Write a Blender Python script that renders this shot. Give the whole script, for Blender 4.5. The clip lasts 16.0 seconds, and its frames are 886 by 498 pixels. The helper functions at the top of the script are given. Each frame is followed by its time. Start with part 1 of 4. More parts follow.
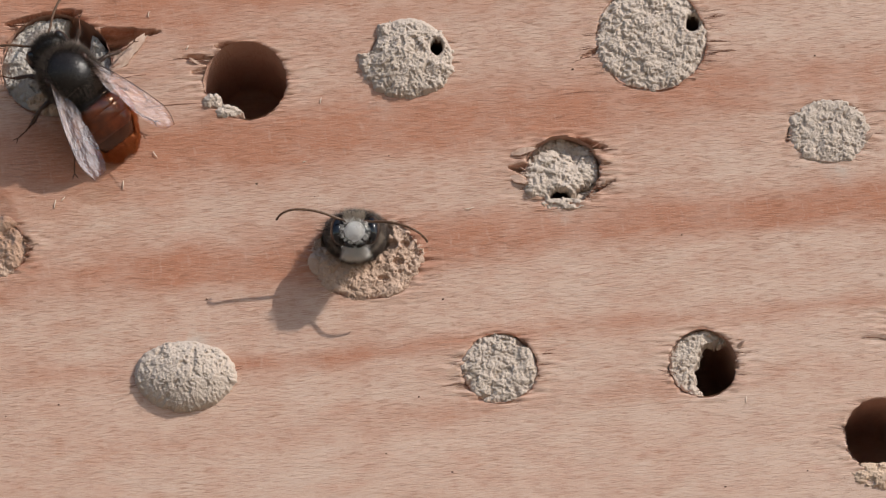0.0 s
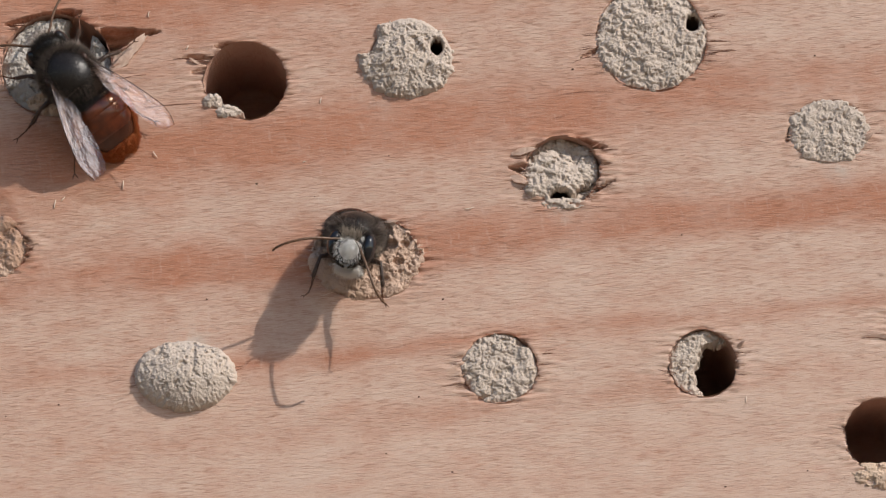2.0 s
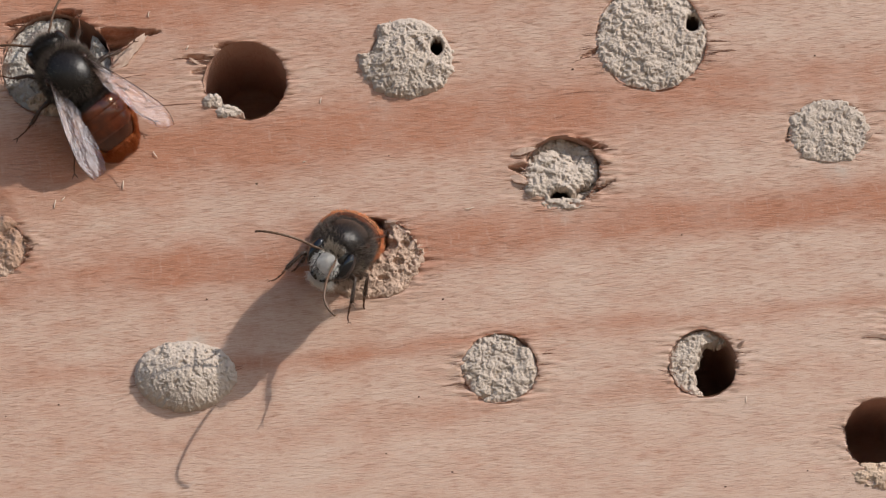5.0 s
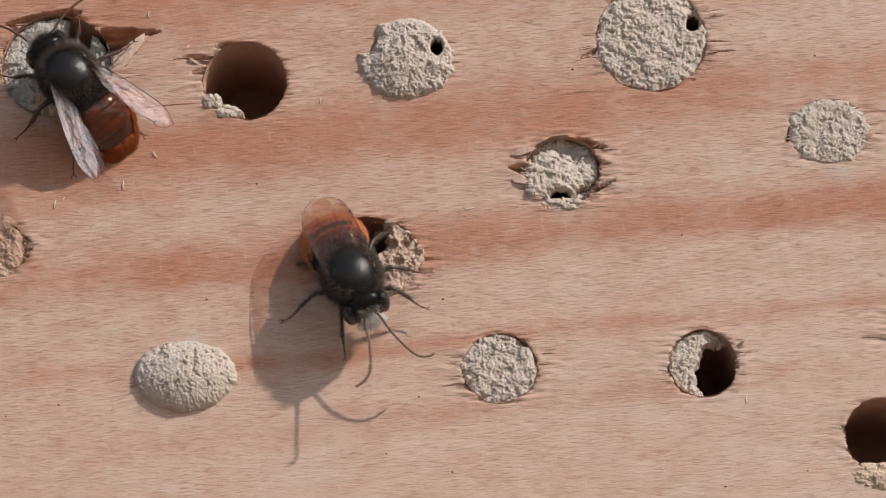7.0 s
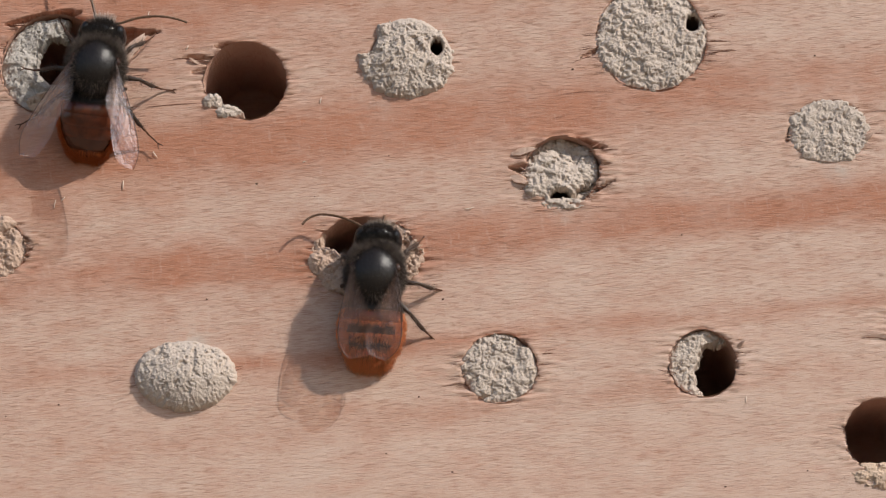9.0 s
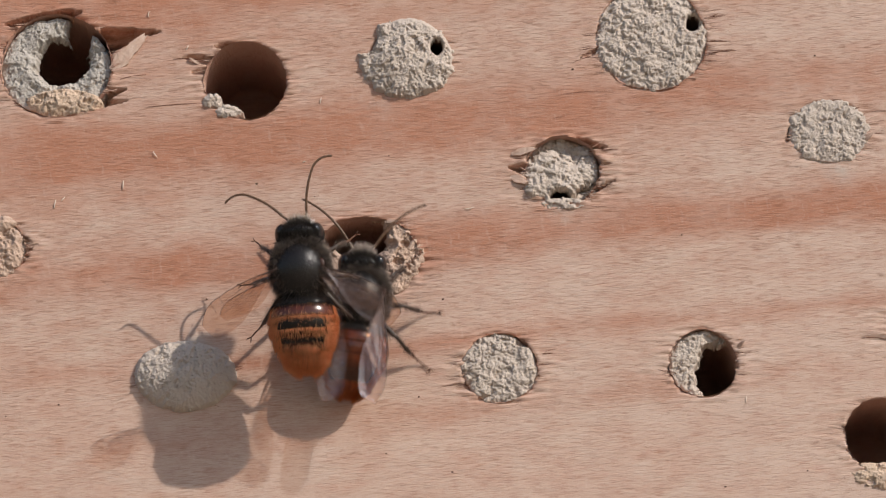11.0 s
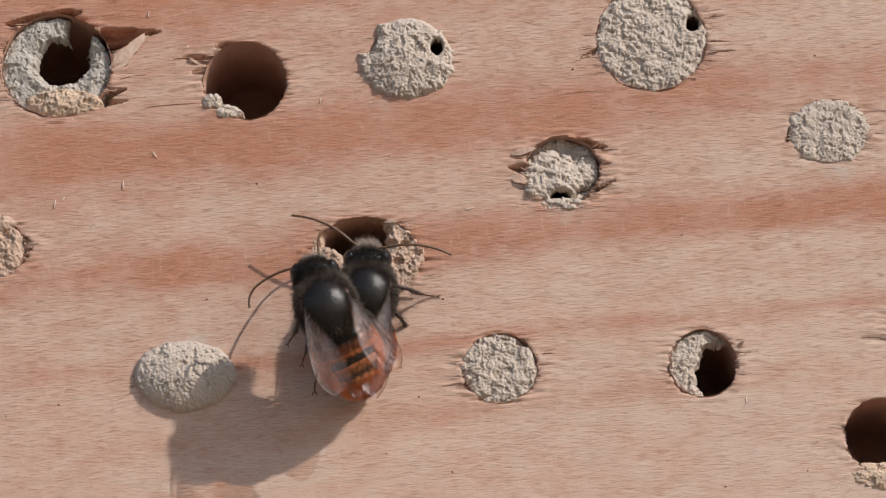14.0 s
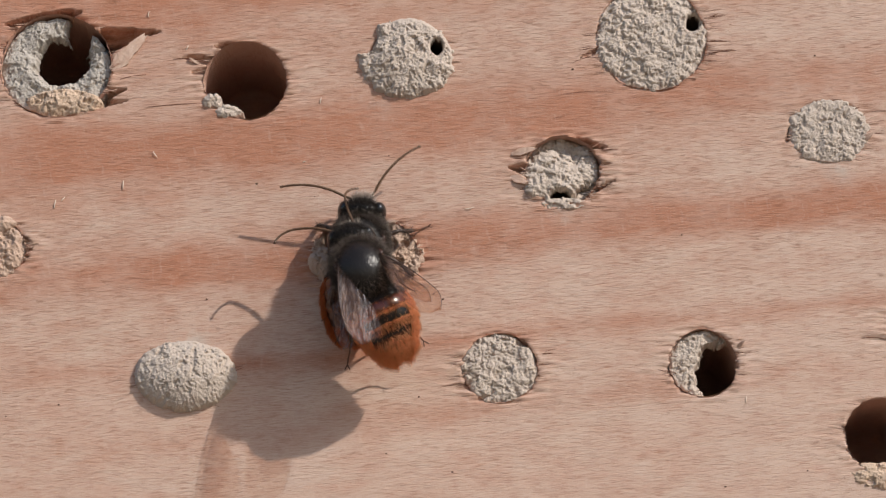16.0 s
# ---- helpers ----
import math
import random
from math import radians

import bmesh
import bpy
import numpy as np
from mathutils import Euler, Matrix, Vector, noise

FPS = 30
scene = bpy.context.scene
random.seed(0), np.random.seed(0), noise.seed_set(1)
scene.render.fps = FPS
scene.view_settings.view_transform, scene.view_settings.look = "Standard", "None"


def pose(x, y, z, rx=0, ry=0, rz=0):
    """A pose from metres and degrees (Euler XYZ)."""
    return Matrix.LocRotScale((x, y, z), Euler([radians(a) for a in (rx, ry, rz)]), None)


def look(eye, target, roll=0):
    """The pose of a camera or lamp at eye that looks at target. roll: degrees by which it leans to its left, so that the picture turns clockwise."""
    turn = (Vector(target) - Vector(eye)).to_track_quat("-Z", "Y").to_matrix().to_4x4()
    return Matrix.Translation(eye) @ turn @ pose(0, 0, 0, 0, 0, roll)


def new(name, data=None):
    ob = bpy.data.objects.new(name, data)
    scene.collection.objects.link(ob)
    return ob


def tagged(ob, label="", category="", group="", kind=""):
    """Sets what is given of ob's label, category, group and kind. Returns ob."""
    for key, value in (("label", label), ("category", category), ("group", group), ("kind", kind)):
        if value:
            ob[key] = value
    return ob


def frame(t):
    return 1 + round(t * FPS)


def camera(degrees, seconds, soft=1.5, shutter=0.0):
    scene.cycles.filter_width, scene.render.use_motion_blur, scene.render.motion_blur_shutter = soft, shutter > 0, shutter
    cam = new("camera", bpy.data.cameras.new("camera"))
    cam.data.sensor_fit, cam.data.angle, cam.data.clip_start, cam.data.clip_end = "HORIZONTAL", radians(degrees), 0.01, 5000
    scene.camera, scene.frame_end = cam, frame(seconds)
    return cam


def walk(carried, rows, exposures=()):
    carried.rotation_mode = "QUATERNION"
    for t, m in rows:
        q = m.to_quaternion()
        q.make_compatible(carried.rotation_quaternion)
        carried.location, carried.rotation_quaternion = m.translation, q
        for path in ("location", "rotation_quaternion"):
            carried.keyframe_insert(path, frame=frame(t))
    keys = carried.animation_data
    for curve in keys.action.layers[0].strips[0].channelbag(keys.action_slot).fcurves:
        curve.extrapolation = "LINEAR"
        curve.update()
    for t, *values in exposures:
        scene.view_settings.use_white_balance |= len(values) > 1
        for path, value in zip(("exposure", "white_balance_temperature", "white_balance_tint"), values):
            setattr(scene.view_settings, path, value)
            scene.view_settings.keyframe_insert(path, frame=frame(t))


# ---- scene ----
MM = 0.001
CENTRE = 0.14          # height of the middle of the view on the block's front

# ---------------------------------------------------------------- camera
cam = camera(14.0, 16.0, soft=1.22, shutter=0.5)
aim = Vector((0, 0, CENTRE))
eye = aim + 0.2716 * Vector((0, -math.cos(radians(15)), -math.sin(radians(15))))
walk(cam, [(0, look(eye, aim)), (16.0, look(eye, aim))])

# ---------------------------------------------------------------- light
SUN_TRAVEL = Vector((-1.2, 1.0, -1.18)).normalized()
world = bpy.data.worlds.new("sky")
scene.world = world
world.use_nodes = True
wn = world.node_tree.nodes
sky = wn.new("ShaderNodeTexSky")
sky.sky_type, sky.sun_disc = "NISHITA", False
sky.sun_elevation = math.asin(-SUN_TRAVEL.z)
sky.sun_rotation = math.atan2(-SUN_TRAVEL.x, -SUN_TRAVEL.y)
wn["Background"].inputs["Strength"].default_value = 0.13
world.node_tree.links.new(sky.outputs[0], wn["Background"].inputs["Color"])
sun_data = bpy.data.lights.new("sun", "SUN")
sun_data.energy, sun_data.angle, sun_data.color = 3.6, radians(0.55), (1.0, 0.93, 0.85)
sun = new("sun", sun_data)
sun.matrix_world = Matrix.Translation((0.5, -0.5, 0.8)) @ SUN_TRAVEL.to_track_quat("-Z", "Y").to_matrix().to_4x4()
scene.view_settings.exposure = 0.0


# ---------------------------------------------------------------- node helpers
def material(name):
    mat = bpy.data.materials.new(name)
    mat.use_nodes = True
    tree = mat.node_tree
    return mat, tree, tree.nodes["Principled BSDF"]


def node(tree, kind, **values):
    made = tree.nodes.new(kind)
    for key, value in values.items():
        if key == "op":
            made.operation = value
        else:
            made.inputs[key.replace("_", " ")].default_value = value
    return made


def link(tree, a, b):
    tree.links.new(a, b)


def calc(tree, op, a, b=None):
    made = tree.nodes.new("ShaderNodeMath")
    made.operation = op
    for slot, value in ((0, a), (1, b)):
        if value is None:
            continue
        if isinstance(value, (int, float)):
            made.inputs[slot].default_value = value
        else:
            tree.links.new(value, made.inputs[slot])
    return made.outputs[0]


def mix(tree, fac, a, b, blend="MIX"):
    made = tree.nodes.new("ShaderNodeMix")
    made.data_type, made.blend_type = "RGBA", blend
    for slot, value in ((0, fac), (6, a), (7, b)):
        if isinstance(value, (int, float)):
            made.inputs[slot].default_value = value
        elif isinstance(value, tuple):
            made.inputs[slot].default_value = (*value, 1)
        else:
            tree.links.new(value, made.inputs[slot])
    return made.outputs[2]


def noise_at(tree, vec, scale, detail=3.0, rough=0.55, stretch=(1, 1, 1), turn=0.0):
    """Noise in millimetres of the object's space, stretched along the grain."""
    m = tree.nodes.new("ShaderNodeMapping")
    m.vector_type = "TEXTURE"
    m.inputs["Rotation"].default_value = (0, -radians(turn), 0)
    m.inputs["Scale"].default_value = [0.001 / s for s in stretch]
    tree.links.new(vec, m.inputs["Vector"])
    n = node(tree, "ShaderNodeTexNoise", Scale=scale, Detail=detail, Roughness=rough)
    tree.links.new(m.outputs[0], n.inputs["Vector"])
    return n.outputs["Fac"]


def spread(tree, value, lo, hi, a=0.0, b=1.0):
    m = tree.nodes.new("ShaderNodeMapRange")
    m.inputs["From Min"].default_value, m.inputs["From Max"].default_value = lo, hi
    m.inputs["To Min"].default_value, m.inputs["To Max"].default_value = a, b
    tree.links.new(value, m.inputs["Value"])
    return m.outputs[0]


def bump(tree, bsdf, height, distance, strength=1.0):
    b = tree.nodes.new("ShaderNodeBump")
    b.inputs["Distance"].default_value, b.inputs["Strength"].default_value = distance, strength
    tree.links.new(height, b.inputs["Height"])
    tree.links.new(b.outputs[0], bsdf.inputs["Normal"])


# ---------------------------------------------------------------- materials
def wood_material(name, inside=False):
    mat, tree, bsdf = material(name)
    co = tree.nodes.new("ShaderNodeTexCoord").outputs["Object"]
    sep = tree.nodes.new("ShaderNodeSeparateXYZ")
    link(tree, co, sep.inputs[0])
    # growth bands: rise to one side by six degrees and wander a little
    warp = noise_at(tree, co, 0.07, 3, 0.5, (0.6, 1, 1.6))
    across = calc(tree, "SUBTRACT", calc(tree, "MULTIPLY", sep.outputs[2], 1000.0), calc(tree, "MULTIPLY", sep.outputs[0], 105.0))
    across = calc(tree, "ADD", across, calc(tree, "MULTIPLY", calc(tree, "SUBTRACT", warp, 0.5), 3.2))
    ramp = tree.nodes.new("ShaderNodeValToRGB")
    stops = ((-21, .2), (-16.5, .25), (-14.2, .12), (-12.5, .45), (-10.6, .12), (-8.3, .2), (-7.2, .72), (-6.0, .2), (-4, .12), (-1.8, .2), (0.2, 1.0), (1.2, .88), (2.4, .45), (3.6, .16),
             (5, .12), (7, .36), (8.6, .74), (10.6, .98), (12.0, .62), (13.2, .3), (15, .12), (18, .3), (20, .42))
    els = ramp.color_ramp.elements
    els[0].position, els[1].position = 0.0, 1.0
    for w, red in stops:
        e = els.new((w + 24) / 48)
        e.color = (red, red, red, 1)
    link(tree, calc(tree, "DIVIDE", calc(tree, "ADD", across, 24.0), 48.0), ramp.inputs[0])
    patch = noise_at(tree, co, 0.16, 4, 0.6, (0.35, 1, 1.4), 5)
    red = calc(tree, "MULTIPLY", ramp.outputs[0], spread(tree, patch, 0.3, 0.7, 0.60, 1.42))
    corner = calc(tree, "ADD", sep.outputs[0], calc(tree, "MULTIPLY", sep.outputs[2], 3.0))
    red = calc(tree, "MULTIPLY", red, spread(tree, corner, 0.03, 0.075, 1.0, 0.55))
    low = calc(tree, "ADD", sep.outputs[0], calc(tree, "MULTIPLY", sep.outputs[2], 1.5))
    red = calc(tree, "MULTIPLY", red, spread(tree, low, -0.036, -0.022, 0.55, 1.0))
    streak = noise_at(tree, co, 1.0, 5, 0.7, (0.28, 1, 1.2), 6)
    red = calc(tree, "ADD", red, spread(tree, streak, 0.35, 0.75, -0.12, 0.22))
    blotch = noise_at(tree, co, 0.42, 4, 0.6, (0.6, 1, 1))
    red = calc(tree, "ADD", red, spread(tree, blotch, 0.3, 0.7, -0.18, 0.22))
    # redder towards the upper left, paler towards the lower right
    lean = calc(tree, "SUBTRACT", calc(tree, "MULTIPLY", sep.outputs[2], 5.5), calc(tree, "MULTIPLY", sep.outputs[0], 4.0))
    red = calc(tree, "ADD", red, calc(tree, "ADD", lean, 0.06))
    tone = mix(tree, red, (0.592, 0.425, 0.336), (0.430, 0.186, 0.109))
    # the planing left the grain a little crisper above than below
    crisp = spread(tree, calc(tree, "SUBTRACT", sep.outputs[2], calc(tree, "MULTIPLY", sep.outputs[0], 0.12)), -0.019, 0.001, 0.78, 1.0)
    depth = calc(tree, "MULTIPLY", spread(tree, red, 0.0, 0.55, 0.75, 1.1), crisp)
    # vessels: thin dark lines along the grain at two sizes, and pale fibres between them
    vessel = noise_at(tree, co, 1.0, 1, 0.5, (0.65, 1, 14.0), 4.8)
    fine = noise_at(tree, co, 1.0, 1, 0.5, (1.0, 1, 22.0), 4.4)
    thick = noise_at(tree, co, 0.5, 3, 0.6, (0.7, 1, 1))
    pore = calc(tree, "MULTIPLY", spread(tree, vessel, 0.56, 0.63), spread(tree, thick, 0.34, 0.62, 0.3, 1.0))
    hair = spread(tree, fine, 0.56, 0.63)
    tone = mix(tree, calc(tree, "MULTIPLY", calc(tree, "MULTIPLY", pore, 0.48), depth), tone, (0.36, 0.150, 0.080))
    tone = mix(tree, spread(tree, vessel, 0.32, 0.42, 0.10, 0.0), tone, (0.68, 0.52, 0.42))
    tone = mix(tree, calc(tree, "MULTIPLY", calc(tree, "MULTIPLY", hair, 0.56), depth), tone, (0.36, 0.165, 0.098))
    tone = mix(tree, spread(tree, fine, 0.30, 0.44, 0.16, 0.0), tone, (0.71, 0.55, 0.445))
    speckle = noise_at(tree, co, 1.0, 2, 0.7, (4.0, 1, 20.0), 5)
    tone = mix(tree, spread(tree, speckle, 0.55, 0.72, 0.0, 0.24), tone, (0.76, 0.60, 0.49))
    tone = mix(tree, spread(tree, speckle, 0.30, 0.45, 0.24, 0.0), tone, (0.40, 0.20, 0.13))
    ray = noise_at(tree, co, 1.0, 2, 0.5, (2.4, 1, 0.7), 10)
    tone = mix(tree, spread(tree, ray, 0.60, 0.8, 0.0, 0.22), tone, (0.68, 0.53, 0.45))
    cloud = noise_at(tree, co, 0.2, 4, 0.65, (0.8, 1, 1))
    tone = mix(tree, spread(tree, cloud, 0.45, 0.75, 0.0, 0.25), tone, (0.60, 0.465, 0.385))
    grime = noise_at(tree, co, 0.45, 5, 0.65)
    tone = mix(tree, spread(tree, grime, 0.62, 0.8, 0.0, 0.15), tone, (0.36, 0.27, 0.21))
    # mud dust rubbed into the wood
    for u, v, reach in ((-18.6, -7.0, 2.4), (8.9, 3.0, 1.3), (-5.0, 11.6, 1.6), (30.0, 6.4, 1.6)):
        away = tree.nodes.new("ShaderNodeVectorMath")
        away.operation = "DISTANCE"
        away.inputs[1].default_value = (u * MM, 0, v * MM)
        link(tree, co, away.inputs[0])
        near = spread(tree, away.outputs["Value"], 0.0, reach * MM, 1.0, 0.0)
        tone = mix(tree, calc(tree, "MULTIPLY", near, spread(tree, grime, 0.4, 0.62, 0.0, 0.8)), tone, (0.52, 0.44, 0.38))
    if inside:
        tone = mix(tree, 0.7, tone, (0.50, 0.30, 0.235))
    link(tree, tone, bsdf.inputs["Base Color"])
    bsdf.inputs["Roughness"].default_value = 0.62
    bsdf.inputs["Specular IOR Level"].default_value = 0.3
    relief = calc(tree, "MULTIPLY", crisp, calc(tree, "ADD", calc(tree, "MULTIPLY", hair, -0.35), calc(tree, "MULTIPLY", pore, -0.55)))
    bump(tree, bsdf, relief, 0.00004, 1.0)
    return mat


def mud_material(name, light, dark, warm):
    mat, tree, bsdf = material(name)
    co = tree.nodes.new("ShaderNodeTexCoord").outputs["Object"]
    big = noise_at(tree, co, 0.55, 4, 0.6)
    grit = noise_at(tree, co, 8.0, 4, 0.75)
    tone = mix(tree, spread(tree, big, 0.35, 0.7), light, warm)
    tone = mix(tree, spread(tree, grit, 0.5, 0.75, 0.0, 0.5), tone, dark)
    tone = mix(tree, spread(tree, grit, 0.22, 0.4, 0.45, 0.0), tone, tuple(min(0.8, c * 1.18) for c in light))
    link(tree, tone, bsdf.inputs["Base Color"])
    bsdf.inputs["Roughness"].default_value = 0.92
    bsdf.inputs["Specular IOR Level"].default_value = 0.15
    bump(tree, bsdf, grit, 0.00008, 0.8)
    return mat


def plain_material(name, colour, rough, spec=0.5, vary=0.0, scale=1.0, bump_mm=0.0, islands=0.0, other=None):
    mat, tree, bsdf = material(name)
    co = tree.nodes.new("ShaderNodeTexCoord").outputs["Object"]
    n = noise_at(tree, co, scale, 4, 0.6)
    tone = mix(tree, spread(tree, n, 0.3, 0.7, 0.0, vary), colour, other or tuple(c * 0.5 for c in colour))
    if islands:
        geo = tree.nodes.new("ShaderNodeNewGeometry")
        tone = mix(tree, calc(tree, "MULTIPLY", geo.outputs["Random Per Island"], islands), tone, other or tuple(c * 0.4 for c in colour))
    link(tree, tone, bsdf.inputs["Base Color"])
    bsdf.inputs["Roughness"].default_value = rough
    bsdf.inputs["Specular IOR Level"].default_value = spec
    if bump_mm:
        bump(tree, bsdf, n, bump_mm * MM, 0.8)
    return mat


def fur_material(name, colour, other, through_light=0.4, sheen=None):
    """Hairs that let some light through, each a little different."""
    mat, tree, bsdf = material(name)
    geo = tree.nodes.new("ShaderNodeNewGeometry")
    tone = mix(tree, geo.outputs["Random Per Island"], colour, other)
    link(tree, tone, bsdf.inputs["Base Color"])
    bsdf.inputs["Roughness"].default_value = 0.55
    bsdf.inputs["Specular IOR Level"].default_value = 0.35
    if sheen:
        bsdf.inputs["Roughness"].default_value, bsdf.inputs["Specular IOR Level"].default_value = 0.38, 0.8
        bsdf.inputs["Specular Tint"].default_value = (*sheen, 1)
    glow = tree.nodes.new("ShaderNodeBsdfTranslucent")
    link(tree, tone, glow.inputs["Color"])
    both = tree.nodes.new("ShaderNodeMixShader")
    both.inputs[0].default_value = through_light
    link(tree, bsdf.outputs[0], both.inputs[1])
    link(tree, glow.outputs[0], both.inputs[2])
    link(tree, both.outputs[0], tree.nodes["Material Output"].inputs["Surface"])
    return mat


def wing_material(name, shine, rough, haze):
    mat, tree, bsdf = material(name)
    out = tree.nodes["Material Output"]
    co = tree.nodes.new("ShaderNodeTexCoord").outputs["Object"]
    crinkle = noise_at(tree, co, 2.0, 3, 0.6, (0.35, 1.6, 1.0))
    clear = tree.nodes.new("ShaderNodeBsdfTransparent")
    tint = mix(tree, spread(tree, crinkle, 0.3, 0.7), (0.975, 0.915, 0.865), (0.92, 0.83, 0.76))
    link(tree, tint, clear.inputs["Color"])
    gloss = tree.nodes.new("ShaderNodeBsdfGlossy")
    gloss.inputs["Color"].default_value, gloss.inputs["Roughness"].default_value = (0.82, 0.87, 1.0, 1), rough
    b = tree.nodes.new("ShaderNodeBump")
    b.inputs["Distance"].default_value, b.inputs["Strength"].default_value = 0.0003, 0.5
    link(tree, crinkle, b.inputs["Height"])
    link(tree, b.outputs[0], gloss.inputs["Normal"])
    both = tree.nodes.new("ShaderNodeMixShader")
    both.inputs[0].default_value = shine
    film = tree.nodes.new("ShaderNodeBsdfDiffuse")
    film.inputs["Color"].default_value = (0.46, 0.30, 0.25, 1)
    veil = tree.nodes.new("ShaderNodeMixShader")
    veil.inputs[0].default_value = haze
    link(tree, clear.outputs[0], veil.inputs[1])
    link(tree, film.outputs[0], veil.inputs[2])
    link(tree, veil.outputs[0], both.inputs[1])
    link(tree, gloss.outputs[0], both.inputs[2])
    link(tree, both.outputs[0], out.inputs["Surface"])
    tree.nodes.remove(bsdf)
    return mat


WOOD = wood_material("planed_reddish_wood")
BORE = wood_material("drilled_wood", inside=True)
MUD = mud_material("dry_grey_mud", (0.552, 0.468, 0.402), (0.40, 0.335, 0.285), (0.52, 0.43, 0.36))
MUD_GREY = mud_material("cool_grey_mud", (0.48, 0.435, 0.39), (0.34, 0.305, 0.27), (0.46, 0.41, 0.36))
MUD_TAN = mud_material("dry_tan_mud", (0.61, 0.46, 0.345), (0.44, 0.315, 0.235), (0.57, 0.42, 0.31))
MUD_PINK = mud_material("dry_pinkish_mud", (0.54, 0.39, 0.305), (0.37, 0.25, 0.19), (0.50, 0.355, 0.27))
SOIL = plain_material("bare_soil", (0.30, 0.23, 0.16), 0.95, 0.2, 0.8, 0.02, 0.0)
CHITIN = plain_material("black_chitin", (0.018, 0.0145, 0.0125), 0.19, 0.28, 0.6, 7.0, 0.03)
CHITIN_BROWN = plain_material("brown_black_chitin", (0.06, 0.018, 0.008), 0.26, 0.5, 0.6, 1.2, 0.04)
LEG = plain_material("dark_leg_chitin", (0.05, 0.028, 0.018), 0.42, 0.5, 0.6, 2.0, 0.04)
TARSUS = plain_material("reddish_brown_tarsus", (0.11, 0.045, 0.022), 0.5, 0.4, 0.5, 2.0)
PUNCTURED = plain_material("dull_punctured_chitin", (0.020, 0.016, 0.014), 0.23, 0.32, 0.6, 6.0, 0.045)
EYE = plain_material("glossy_black_eye", (0.008, 0.008, 0.010), 0.12, 0.6)
ANTENNA = plain_material("dark_antenna", (0.13, 0.07, 0.038), 0.4, 0.4, 0.6, 3.0)
VEIN = plain_material("wing_vein", (0.05, 0.025, 0.018), 0.4, 0.5)
CHITIN_RED = plain_material("red_brown_chitin", (0.13, 0.030, 0.010), 0.20, 0.5, 0.9, 0.7, 0.04, 0.0, (0.03, 0.010, 0.006))
FUR_BLACK = fur_material("black_fur", (0.022, 0.018, 0.016), (0.06, 0.047, 0.040))
FUR_GREY = fur_material("grey_brown_fur", (0.36, 0.29, 0.245), (0.14, 0.105, 0.085))
FUR_PALE = fur_material("pale_straw_fur", (0.60, 0.52, 0.43), (0.36, 0.29, 0.23), 0.35)
FUR_WHITE = fur_material("white_fur", (0.97, 0.96, 0.94), (0.93, 0.91, 0.88), 0.35)
FUR_BUFF = fur_material("buff_grey_fur", (0.62, 0.52, 0.45), (0.40, 0.32, 0.27), 0.35)
FUR_ORANGE = fur_material("orange_fur", (0.97, 0.52, 0.26), (0.82, 0.36, 0.17), 0.45, (1.0, 0.66, 0.36))
FUR_RED = fur_material("chestnut_red_fur", (0.70, 0.22, 0.07), (0.42, 0.10, 0.03), 0.4, (1.0, 0.55, 0.30))
WING = wing_material("clear_wing_membrane", 0.013, 0.36, 0.03)
WING_SILVER = wing_material("silvery_wing_membrane", 0.043, 0.42, 0.03)
FIBRE = plain_material("pale_wood_fibre", (0.72, 0.62, 0.52), 0.6, 0.3)
SPECK = plain_material("dark_speck", (0.13, 0.075, 0.05), 0.8, 0.3)
# dark colour of thin slivers on the wood, painting the shade inside fine cracks
CRACK_SHADE = plain_material("crack_shade_colour", (0.14, 0.06, 0.038), 0.9, 0.1)
SPLINTER = plain_material("torn_wood", (0.63, 0.47, 0.37), 0.7, 0.3, 0.6, 1.5, 0.12, 0.0, (0.42, 0.22, 0.15))


# ---------------------------------------------------------------- geometry helpers
TABLE = np.random.RandomState(7).rand(256, 256)
TABLE2 = np.random.RandomState(8).rand(256, 256)


def value_noise(x, y):
    xi, yi = np.floor(x).astype(int), np.floor(y).astype(int)
    fx, fy = x - xi, y - yi
    fx, fy = fx * fx * (3 - 2 * fx), fy * fy * (3 - 2 * fy)
    a, b = TABLE[xi % 256, yi % 256], TABLE[(xi + 1) % 256, yi % 256]
    c, d = TABLE[xi % 256, (yi + 1) % 256], TABLE[(xi + 1) % 256, (yi + 1) % 256]
    return (a + (b - a) * fx) * (1 - fy) + (c + (d - c) * fx) * fy


def fractal(x, y, octaves=4, gain=0.5):
    total, amp, size = 0.0, 1.0, 0.0
    for k in range(octaves):
        total = total + amp * value_noise(x * 2 ** k + 17.3 * k, y * 2 ** k + 5.7 * k)
        size, amp = size + amp, amp * gain
    return total / size


def crumbs(x, y):
    """Distance to the nearest of scattered cell points: round crumbs with clefts between them."""
    xi, yi = np.floor(x).astype(int), np.floor(y).astype(int)
    best = np.full(np.shape(x), 9.0)
    for i in (-1, 0, 1):
        for j in (-1, 0, 1):
            cx, cy = xi + i, yi + j
            px, py = cx + TABLE[cx % 256, cy % 256], cy + TABLE2[cx % 256, cy % 256]
            best = np.minimum(best, np.hypot(px - x, py - y))
    return best


def step(lo, hi, x):
    t = np.clip((x - lo) / (hi - lo), 0, 1)
    return t * t * (3 - 2 * t)


